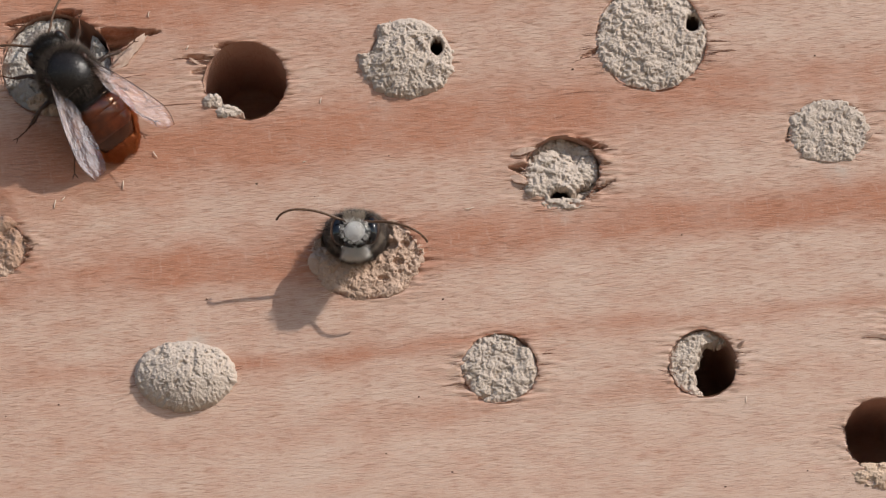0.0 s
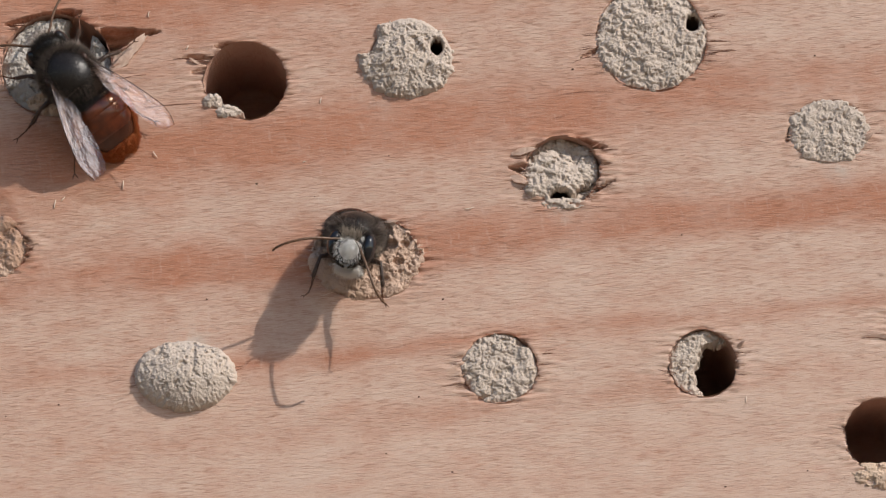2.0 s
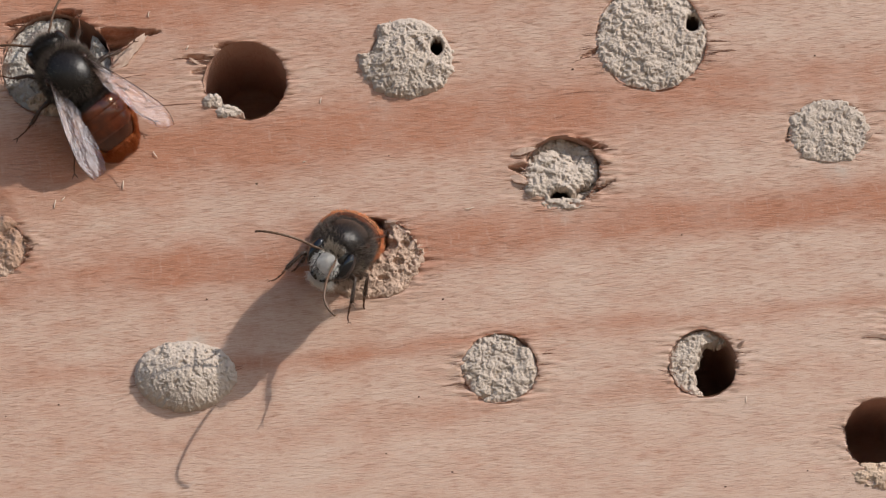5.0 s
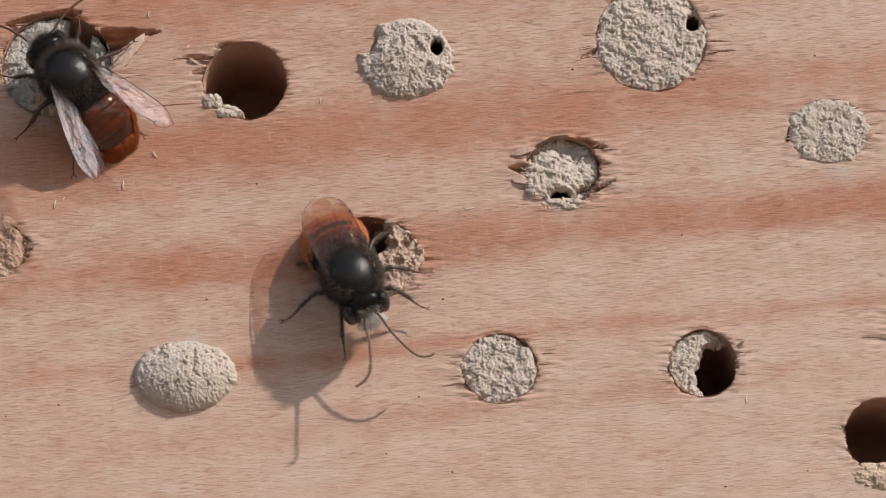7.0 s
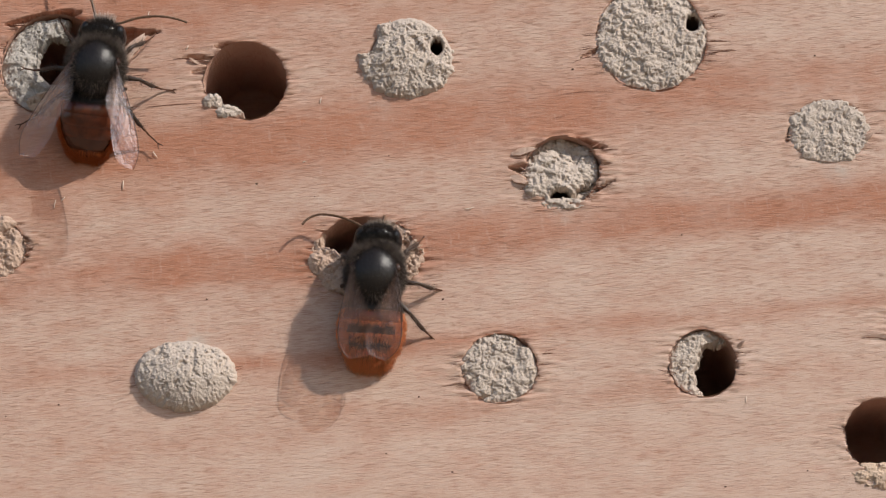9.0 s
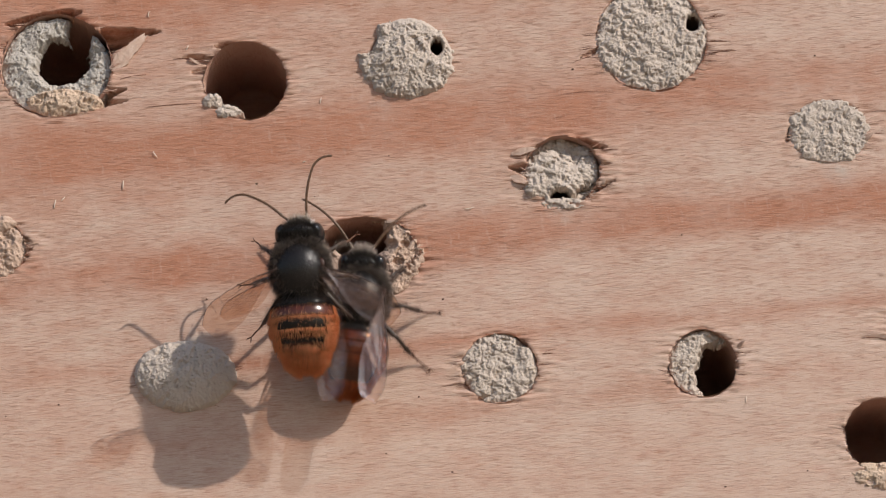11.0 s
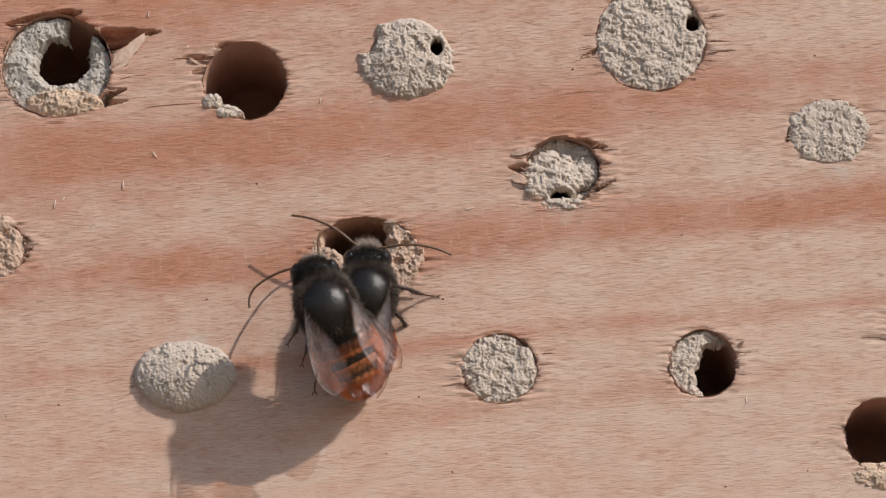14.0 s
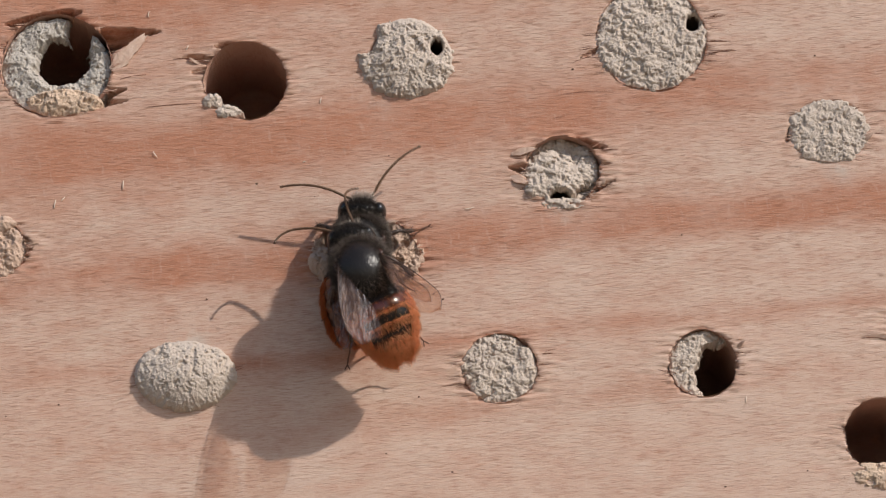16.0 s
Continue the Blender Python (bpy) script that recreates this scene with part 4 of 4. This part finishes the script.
    part("abdomen_fur", abdomen_fur(rng, 15000 if banded else 21000, banded), fur, abdomen, "dense fox-red fur")
    d = sphere_points(5600, rng)
    d = d[d[:, 2] > -0.3]
    s = 0.02 + 0.14 * rng.rand(len(d))
    line = np.array([abdomen_axis(q) for q in s])
    a = np.arctan2(d[:, 2], d[:, 1])
    spots = np.stack((line[:, 0], line[:, 2] * np.cos(a), line[:, 1] + line[:, 3] * np.sin(a)), 1)
    out = np.stack((0 * a, np.cos(a), np.sin(a)), 1)
    part("dark_fur", strands(spots, out * 0.6, np.tile(np.array((-0.9, 0, 0.0)), (len(a), 1)), 0.3 + 0.25 * rng.rand(len(a)), 0.009, rng),
         FUR_BLACK, abdomen)
    part("waist", tube([(-1.2, 0, 0.1), (-1.8, 0, 0.1)], [0.7, 0.75], 14), CHITIN)

    # wings: two pairs, leading edges outwards
    for side in (1, -1):
        for name, long, wide, blunt, root in (("forewing", 6.8 if banded else 8.4, 2.6 if banded else 2.0, 0.72, (0.1, 1.6, 1.35)), ("hindwing", 5.2, 1.55, 0.55, (-0.5, 1.4, 1.15))):
            top, low, faces, n, m = wing_mesh(long, wide, blunt, side, rng)
            if side < 0:
                faces = [f[::-1] for f in faces]
            wing = part(name, (top + low, faces), WING if banded else WING_SILVER, None, "clear brownish wing with dark veins" if banded else "narrow silvery wing with dark veins")
            wing.location = Vector((root[0], side * root[1], root[2])) * MM
            part("vein", vein_mesh(top, n, m), VEIN, wing)
            parts[name, side] = wing

    # legs
    for side in (1, -1):
        for k, scale in enumerate((1.0, 1.1, 1.3)):
            upper, lower, hair = leg_mesh(scale, side, rng)
            leg = part("leg", upper, LEG)
            leg.location = Vector((LEG_ROOTS[k][0], side * LEG_ROOTS[k][1], LEG_ROOTS[k][2])) * MM
            part("foot", lower, TARSUS, leg)
            part("leg_fur", hair, FUR_GREY if banded else FUR_BLACK, leg)
            parts["leg", k, side] = leg
    return bee, parts


bee_a, parts_a = build_bee("furry black mason bee with a glossy chestnut-red abdomen", 3, FUR_RED, FUR_BUFF, False, on_board(-28.0, 12.3, 3.3, 129))
bee_b, parts_b = build_bee("furry black mason bee with white face and orange-banded abdomen", 4, FUR_ORANGE, FUR_WHITE, True, on_board(-6.5, 0.4, 0.5, -88, 100))


# ---------------------------------------------------------------- what moves
def limb_rows(part, rows, order):
    """Rows of seconds and three turns (degrees) of a part about its own root, in its bee's space."""
    at = part.location.copy()
    walk(part, [(t, Matrix.Translation(at) @ order(a, b, c)) for t, a, b, c in rows])


def swing(a, b, c):
    """a: turn in the plane of the back; b: nose up; c: roll."""
    return (Matrix.Rotation(radians(a), 4, "Z") @ Matrix.Rotation(radians(-b), 4, "Y") @ Matrix.Rotation(radians(c), 4, "X"))


def wings(parts, rows):
    """Rows of seconds, spread of the left and the right pair (degrees), lift, roll of both, and a drop of the right pair alone."""
    for name, more in (("forewing", 0), ("hindwing", 1)):
        limb_rows(parts[name, 1], [(t, -(l + more * (4 if l > 20 else 7)), -4 - up, roll + 6) for t, l, r, up, roll, *drop in rows], swing)
        limb_rows(parts[name, -1], [(t, r + more * (4 if r > 20 else 7), -5 - up + sum(drop), roll - 2) for t, l, r, up, roll, *drop in rows], swing)


def antennae(parts, rows):
    """Rows of seconds, then yaw outwards and pitch up of the left and of the right antenna."""
    limb_rows(parts["antenna", 1], [(t, ly - 12, lp, 0) for t, ly, lp, ry, rp in rows], swing)
    limb_rows(parts["antenna", -1], [(t, 12 - ry, rp, 0) for t, ly, lp, ry, rp in rows], swing)


def legs(parts, rows, sides=(1, -1)):
    """Rows of seconds and the forward swing of fore, middle and hind legs, then their drop; a small gait is added between stills."""
    for side in sides:
        for k in range(3):
            out = []
            for t, *v in rows:
                gait = v[6] * math.sin(t * 19 + k * 2.1 + side * 1.5)
                out.append((t, -side * (v[k] + gait), 0, side * v[3 + k]))
            limb_rows(parts["leg", k, side], out, swing)


def motions():
    walk(bee_a, [(t, on_board(*p)) for t, *p in (
        (0, -28.06, 12.53, 3.4, 129, 0, 0),
        (4.2, -28.06, 12.53, 3.4, 129, 0, 0),
        (6.6, -28.1, 12.53, 3.4, 129, 0, 0),
        (7.3, -28.1, 12.58, 3.4, 127, 0, 0),
        (7.5, -27.32, 12.68, 3.4, 119, 0, 0),
        (7.6, -27.41, 13.13, 3.4, 111, 0, 0),
        (7.7, -27.5, 13.13, 3.4, 106, 0, 0),
        (7.8, -27.37, 13.08, 3.4, 102, 0, 0),
        (7.9, -26.98, 13.08, 3.4, 97, 0, 0),
        (8, -26.6, 12.99, 3.4, 91, 0, 0),
        (8.3, -26.73, 12.99, 3.4, 89, 0, 0),
        (8.7, -26.47, 13.04, 3.4, 85, 0, 0),
        (9, -26.14, 13.22, 3.4, 82, 0, 0),
        (9.2, -26.26, 13.22, 3.4, 83, 0, 0),
        (9.7, -26.3, 12.9, 3.9, 78, 4, 0),
        (9.95, -24.4, 9.6, 6.5, 40, 8, 0),
        (10.2, -19.6, 1.8, 6.5, -10, 8, 0),
        (10.45, -14, -6.2, 5.2, -5, 6, 0),
        (10.7, -8.2, -7.8, 3.9, 42, 3, 0),
        (10.95, -6.1, -5.4, 3, 82, 0, 0),
        (11.3, -6.16, -3.16, 2.8, 96, 0, 0),
        (11.5, -5.83, -3.54, 2.8, 95, 0, 0),
        (11.7, -5.66, -4.04, 2.8, 92, 0, 0),
        (12, -5.72, -4.44, 2.8, 88, 0, 0),
        (12.5, -5.81, -4.04, 2.8, 86, 0, 0),
        (13, -5.29, -4.78, 2.8, 88, 0, 0),
        (13.5, -4.99, -5.31, 2.8, 90, 0, 0),
        (14, -5.62, -4.22, 2.8, 90, 0, 0),
        (14.5, -5.11, -4.74, 2.8, 92, 0, 0),
        (15, -4.52, -4.74, 2.8, 94, 0, 0),
        (15.4, -4.55, -4.89, 2.8, 95, 0, 0),
        (15.6, -5.09, -3.21, 2.8, 92, 0, 0),
        (15.8, -5.73, -1.24, 2.8, 90, 0, 0),
        (16, -6.16, -0.53, 2.8, 88, 0, 0),
    )])
    walk(bee_b, [(t, on_board(*p)) for t, *p in (
        (0, -6.57, 0.9, 0.54, -88, 90, 0),
        (0.5, -6.55, 0.91, 0.81, -90, 82, 0),
        (1, -6.46, 0.71, 1.4, -90, 71, 0),
        (1.5, -6.41, 0.19, 1.81, -88, 66, 0),
        (2, -6.59, 0.42, 2, -97, 66, 0),
        (2.3, -6.68, -0.11, 3.69, -102, 67, 0),
        (2.7, -6.72, -0.23, 3.88, -108, 72, 0),
        (3.5, -6.73, -0.22, 3.96, -110, 73, 0),
        (4.2, -6.71, -0.17, 4, -112, 71, 0),
        (5.3, -7.78, -1.12, 4.21, -121.9, 47.8, 0),
        (6.3, -8.65, -1.87, 4.4, -130, 28, 0),
        (6.5, -8.35, -2.64, 4.2, -113, 24, 0),
        (6.6, -7.83, -2.29, 4, -95.2, 20, 0),
        (6.8, -7.18, -2.6, 3.7, -83.6, 16, 0),
        (7, -6.78, -2.95, 3.4, -66, 12, 0),
        (7.1, -6.73, -3.19, 3.3, -58.6, 10, 0),
        (7.2, -6.42, -3.14, 3.1, -49.2, 7, 0),
        (7.4, -5.13, -3.26, 2.6, -23.4, 3, 0),
        (7.5, -4.99, -3.26, 2.6, -14, 2, 0),
        (7.7, -4.71, -3.21, 2.6, 0, 0, 0),
        (7.8, -4.23, -3.3, 2.6, 11, 0, 0),
        (8, -4.29, -3.04, 2.6, 30, 0, 0),
        (8.2, -3.56, -2.92, 2.6, 45.8, 0, 0),
        (8.5, -3.15, -3.3, 2.6, 75, 0, 0),
        (8.8, -4.4, -3.12, 2.6, 82, 0, 0),
        (9, -5.06, -2.69, 2.6, 86, 0, 0),
        (9.2, -5.37, -2.78, 2.6, 88, 0, 0),
        (9.8, -5.37, -2.72, 2.6, 90, 0, 0),
        (10.05, -5.6, -2.5, 3.6, 92, 4, 0),
        (10.25, -6.6, -1.8, 6.4, 94, 6, 0),
        (10.45, -7.6, -1.6, 8, 94, 6, 0),
        (10.7, -9.4, -2.2, 8.4, 92, 6, 0),
        (11, -10.4, -3.6, 7.2, 93, 7, -5),
        (11.3, -10.57, -4, 6.4, 95.28, 8, -8),
        (11.4, -8.75, -4.25, 6.4, 98.5, 8, 0),
        (11.5, -7.95, -4.46, 6.5, 93.5, 8, 0),
        (11.6, -7.8, -4.75, 6.6, 94.4, 2.2, 0),
        (11.7, -8.23, -5.04, 6.7, 97.12, -1.6, 0),
        (11.8, -7.88, -5.41, 6.8, 96.85, -5.4, 0),
        (12, -8, -7.18, 7, 108.31, -15, 0),
        (12.3, -7.64, -7.88, 7, 114.08, -3.15, 0),
        (12.5, -7.09, -8.2, 7, 119.59, 3.42, 0),
        (12.7, -7.39, -8.15, 7, 113.18, 4.85, 0),
        (13, -7.95, -8.14, 7, 100.06, 7, 0),
        (13.2, -7.39, -7.62, 7, 102.67, 5.31, 0),
        (13.5, -6.8, -7.19, 7, 100.08, 2.77, 0),
        (14, -8.51, -6.25, 7, 109.53, 1.49, 0),
        (14.5, -7.53, -6.75, 7, 106.44, -9.19, 0),
        (14.8, -7.32, -7.42, 7, 105.65, -12.6, 0),
        (15, -7.01, -7.89, 7, 105.12, -14.87, 0),
        (15.2, -6.4, -8.13, 7, 100.62, -5.9, 0),
        (15.4, -5.97, -7.26, 7, 102.12, 1.07, 0),
        (15.5, -5.7, -6.71, 6.9, 105.37, 5.55, 0),
        (15.6, -6.1, -5.81, 6.8, 108.89, 0.24, 0),
        (15.8, -5.95, -4.21, 6.6, 109.94, -8.38, 0),
        (16, -5.99, -3.29, 6.4, 108, -15, 0),
    )])
    wings(parts_a, ((0, 17, 19, 0, 16, 13), (7.3, 17, 19, 0, 18, 12), (8.0, 22, 22, -4, 18), (9.4, 22, 22, -4, 14), (9.6, 40, 40, 0, 4), (9.8, 75, 75, 0, 0), (9.9, 75, 75, 30, 0), (10.0, 78, 78, -8, 0), (10.1, 78, 78, 30, 0), (10.2, 80, 80, -8, 0), (10.3, 80, 80, 30, 0), (10.4, 80, 80, -8, 0), (10.5, 78, 78, 26, 0), (10.6, 70, 70, -6, 0),
                    (10.7, 55, 55, 15, 0), (10.85, 30, 30, 0, 0), (11.0, 8, 2, 0, 0), (11.3, -2, -12, -2, 0), (11.7, -2, -10, -2, 0), (12.2, -2, -3, -2, 0), (16.0, -2, -2, -2, 0)))
    wings(parts_b, ((0, -3, -3, -10, 0), (4.2, -3, -3, -12, 0), (6.3, -2, -3, -12, 0), (7.0, -2, -3, -9, 0), (7.4, 0, 7, -6, -2), (8.0, -2, 8, -6, -4), (8.4, 1, 7, -6, -4), (8.8, 3, 3, -6, 3), (9.2, 4, 4, -6, 8), (9.8, 5, 5, -4, 6), (10.0, 40, 40, 0, 0), (10.1, 65, 65, 28, 0), (10.2, 75, 75, -8, 0), (10.3, 78, 78, 30, 0), (10.4, 80, 80, -8, 0), (10.5, 80, 80, 30, 0),
                    (10.6, 80, 80, -8, 0), (10.7, 75, 75, 28, 0), (10.8, 68, 68, -8, 0), (10.9, 65, 65, 28, 0), (11.0, 62, 62, -6, 0), (11.1, 62, 62, 28, 0), (11.2, 62, 62, -5, 0), (11.3, 66, 66, 30, 0), (11.35, 68, 68, -8, 0), (11.4, 72, 72, 30, 0), (11.45, 74, 74, -8, 0), (11.5, 76, 76, 25, 0), (11.55, 77, 77, -8, 0),
                    (11.6, 78, 78, 25, 0), (11.65, 78, 78, -8, 0), (11.7, 80, 80, 22, 0), (11.75, 80, 80, -6, 0), (11.8, 78, 78, 14, 0), (11.9, 55, 45, 0, 2), (12.0, 45, 32, 0, 3), (12.3, 30, 42, 0, 9), (12.5, 16, 46, 0, 12), (13.0, 14, 36, 0, 12), (13.5, 8, 42, 0, 13), (14.0, 6, 22, 0, 13),
                    (14.5, 4, 36, 0, 13), (15.0, 8, 28, 0, 13), (15.4, 6, 26, 0, 14), (15.6, 10, 30, 0, 14), (16.0, 6, 30, 0, 14)))
    antennae(parts_b, ((0, 72, -22, 76, 6), (0.5, 55, -45, 76, 0), (1.0, 35, -62, 72, -10), (2.0, 62, -60, 66, -18), (3.0, 72, -68, 66, -15), (4.2, 20, -66, 68, -12), (6.3, 20, -5, 30, -5), (6.6, 35, -5, 12, -10),
                       (7.0, 22, -25, 20, -12), (7.5, 45, 0, 25, -20), (7.8, 55, 5, 25, 5), (8.0, 62, 82, -4, 26), (8.5, 100, 18, 0, -25), (9.2, 65, 0, 5, -12), (10.2, 55, 10, 30, 15), (11.3, 60, 5, 10, 25), (11.7, 60, 0, 60, 0),
                       (12.0, 50, 0, 45, 0), (12.5, 40, 5, 22, 25), (13.0, 50, 30, 10, 20), (13.5, 82, -20, 2, -10), (14.0, 100, -20, 8, -20), (14.5, 100, -20, 12, -10), (15.0, 84, -22, 28, 0), (15.5, 60, 15, 8, 18), (16.0, 75, 0, -8, 12)))
    antennae(parts_a, ((0, 55, 5, 60, 5), (4.2, 55, 5, 60, 5), (6.6, 50, 5, 65, 5), (7.0, 25, 10, 85, 5), (7.5, 30, 10, 70, 5), (8.0, 25, 10, 72, 5), (9.0, 33, 10, 76, 5), (9.3, 33, 10, 76, 5),
                       (10.2, 30, 20, 30, 20), (11.3, 50, 5, 50, 0), (12.0, 60, 0, 60, 0), (12.5, 80, 5, 68, 5), (13.0, 50, 5, 92, 0), (13.5, 50, 5, 95, 0), (14.0, 62, 5, 92, 0), (14.5, 65, 0, 90, 0),
                       (15.2, 55, 0, 88, 0), (15.5, 72, 0, 74, 0), (16.0, 80, 5, 38, 10)))
    limb_rows(parts_a["head"], [(t, 0, nod, 0) for t, nod in ((0, -22), (7.3, -22), (8.0, -25), (9.3, -25), (10.2, -5), (11.3, -8), (12.5, -4), (15.4, -4), (16.0, -10))], swing)
    limb_rows(parts_b["head"], [(t, yaw, nod, 0) for t, yaw, nod in ((0, 0, 12), (1.0, -4, 18), (1.5, -6, 19), (2.0, -8, 20), (2.7, -32, 14), (3.5, -30, 14), (4.2, -12, 14), (6.3, 0, 30), (6.6, 0, 25), (7.0, 0, 5), (7.5, -15, -22), (8.2, 4, -30), (8.5, 12, -33),
                                                                     (8.8, 0, -36), (9.2, 0, -36), (10.2, 0, -15), (11.3, 0, -22), (12.0, -12, -18), (12.5, -12, -27), (15.4, -12, -27), (16.0, -12, -30))], swing)
    limb_rows(parts_a["abdomen"], [(t, yaw, nod, 0) for t, yaw, nod in ((0, 0, 18), (9.3, 0, 20), (10.0, 0, 0), (11.0, -6, 2), (11.5, -12, 4), (12.0, -5, 4), (16.0, -5, 4))], swing)
    limb_rows(parts_b["abdomen"], [(t, yaw, nod, 0) for t, yaw, nod in ((0, 6, 0), (4.2, 7, 0), (6.3, 0, 20), (7.0, 0, 19), (7.4, 0, 11), (7.8, 0, 10), (9.2, 0, 14), (11.0, 0, 0), (11.6, 3, 6), (12.0, 8, 27), (16.0, 8, 27))], swing)
    legs(parts_b, ((0, -70, -75, -80, 0, 0, 0, 0), (0.6, -60, -75, -80, 0, 0, 0, 0), (1.3, 10, -75, -80, -30, 0, 0, 0), (1.5, 20, -75, -80, -30, 0, 0, 0), (2.7, 66, -70, -75, -15, -10, 0, 0), (4.2, 66, -60, -75, -15, -40, -45, 0), (5.5, 40, -40, -70, -10, -20, -40, 0),
                   (6.3, 45, 0, -65, -15, -5, -30, 0), (6.8, 50, 0, -60, -10, 0, -20, 10), (7.1, 45, 0, -50, 0, 0, -5, 14), (7.3, 45, -5, -45, 0, 0, 0, 14), (7.5, 45, -5, -45, 0, 0, 0, 14), (7.7, 45, -5, -45, 0, 0, 0, 14),
                   (7.9, 45, -5, -45, 0, 0, 0, 14), (8.1, 45, -5, -45, 0, 0, 0, 14), (8.3, 45, -5, -45, 0, 0, 0, 14), (8.5, 45, -5, -45, 0, 0, 0, 10), (8.8, 45, -5, -45, 0, 0, 0, 6), (9.2, 45, -5, -45, 0, 0, 0, 0), (9.8, 45, -5, -45, 0, 0, 0, 0),
                   (10.3, 20, -30, -60, -20, -20, -20, 0), (11.0, 30, -10, -50, -20, -20, -20, 0), (11.3, 40, 0, -40, -45, -50, -45, 0), (11.7, 0, -40, -60, -40, -40, -35, 0),
                   (12.5, -45, -65, -75, -30, -35, -30, 0), (14.0, -45, -65, -75, -30, -35, -30, 0), (16.0, -40, -60, -70, -30, -35, -30, 0)), (-1,))
    legs(parts_b, ((0, -70, -75, -80, 0, 0, 0, 0), (0.6, -60, -75, -80, 0, 0, 0, 0), (1.3, 10, -75, -80, -30, 0, 0, 0), (1.5, 20, -75, -80, -30, 0, 0, 0), (2.7, 66, -70, -75, -15, -10, 0, 0), (4.2, 66, -60, -75, -15, -40, -45, 0), (5.5, 40, -40, -70, -10, -20, -40, 0),
                   (6.3, 45, 0, -65, -15, -5, -30, 0), (6.8, 50, 0, -60, -10, 0, -20, 10), (7.1, 45, 0, -50, 0, 0, -5, 14), (7.3, 30, -20, -60, -35, -55, -30, 14), (7.5, 30, -20, -60, -35, -55, -30, 14), (7.7, 30, -20, -60, -35, -55, -30, 14),
                   (7.9, 30, -20, -60, -35, -55, -30, 14), (8.1, 30, -20, -60, -35, -55, -30, 14), (8.3, 30, -20, -60, -35, -55, -30, 14), (8.5, 30, -20, -60, -35, -55, -30, 10), (8.8, 30, -20, -60, -35, -55, -30, 6), (9.2, 30, -20, -60, -35, -55, -30, 0), (9.8, 30, -20, -60, -35, -55, -30, 0),
                   (10.3, 20, -30, -60, -20, -20, -20, 0), (11.0, 30, -10, -50, -20, -20, -20, 0), (11.3, 40, 0, -40, -45, -50, -45, 0), (11.7, 0, -40, -60, -40, -40, -35, 0),
                   (12.5, -45, -65, -75, -30, -35, -30, 0), (14.0, -45, -65, -75, -30, -35, -30, 0), (16.0, -40, -60, -70, -30, -35, -30, 0)), (1,))
    flight = ((9.4, 45, -5, -45, 0, 0, 0, 0), (9.9, 20, -30, -60, -20, -20, -20, 0), (10.5, 20, -30, -60, -20, -20, -20, 0), (10.9, 45, -5, -45, 0, 0, 0, 0))
    legs(parts_a, ((0, 45, -5, -74, 0, 0, 0, 0), (7.3, 45, -5, -74, 0, 0, 0, 0), (7.6, 45, -5, -45, 0, 0, 0, 10), (7.8, 45, -5, -45, 0, -10, 0, 10), (8.1, 45, -8, -48, 0, -32, 0, 0)) + flight
         + ((11.3, 20, -25, -60, 0, -10, -10, 0), (11.8, -12, -50, -80, 0, -25, -25, 0), (15.3, -12, -50, -80, 0, -25, -25, 0), (15.6, 5, -40, -70, 0, -15, -15, 12), (15.8, 15, -30, -60, 0, -10, -10, 12), (16.0, 15, -30, -60, 0, -10, -10, 0)), (-1,))
    legs(parts_a, ((0, 45, -12, -62, 0, 0, 0, 0), (7.3, 45, -12, -62, 0, 0, 0, 0), (7.6, 45, -5, -45, 0, 0, 0, 10), (7.8, 45, -5, -45, 0, 0, 0, 10), (8.1, 45, -5, -45, 0, 0, 0, 0)) + flight
         + ((11.3, 40, -40, -70, -10, -25, -25, 0), (11.8, 25, -65, -82, -15, -30, -30, 0), (16.0, 25, -65, -82, -15, -30, -30, 0)), (1,))


motions()
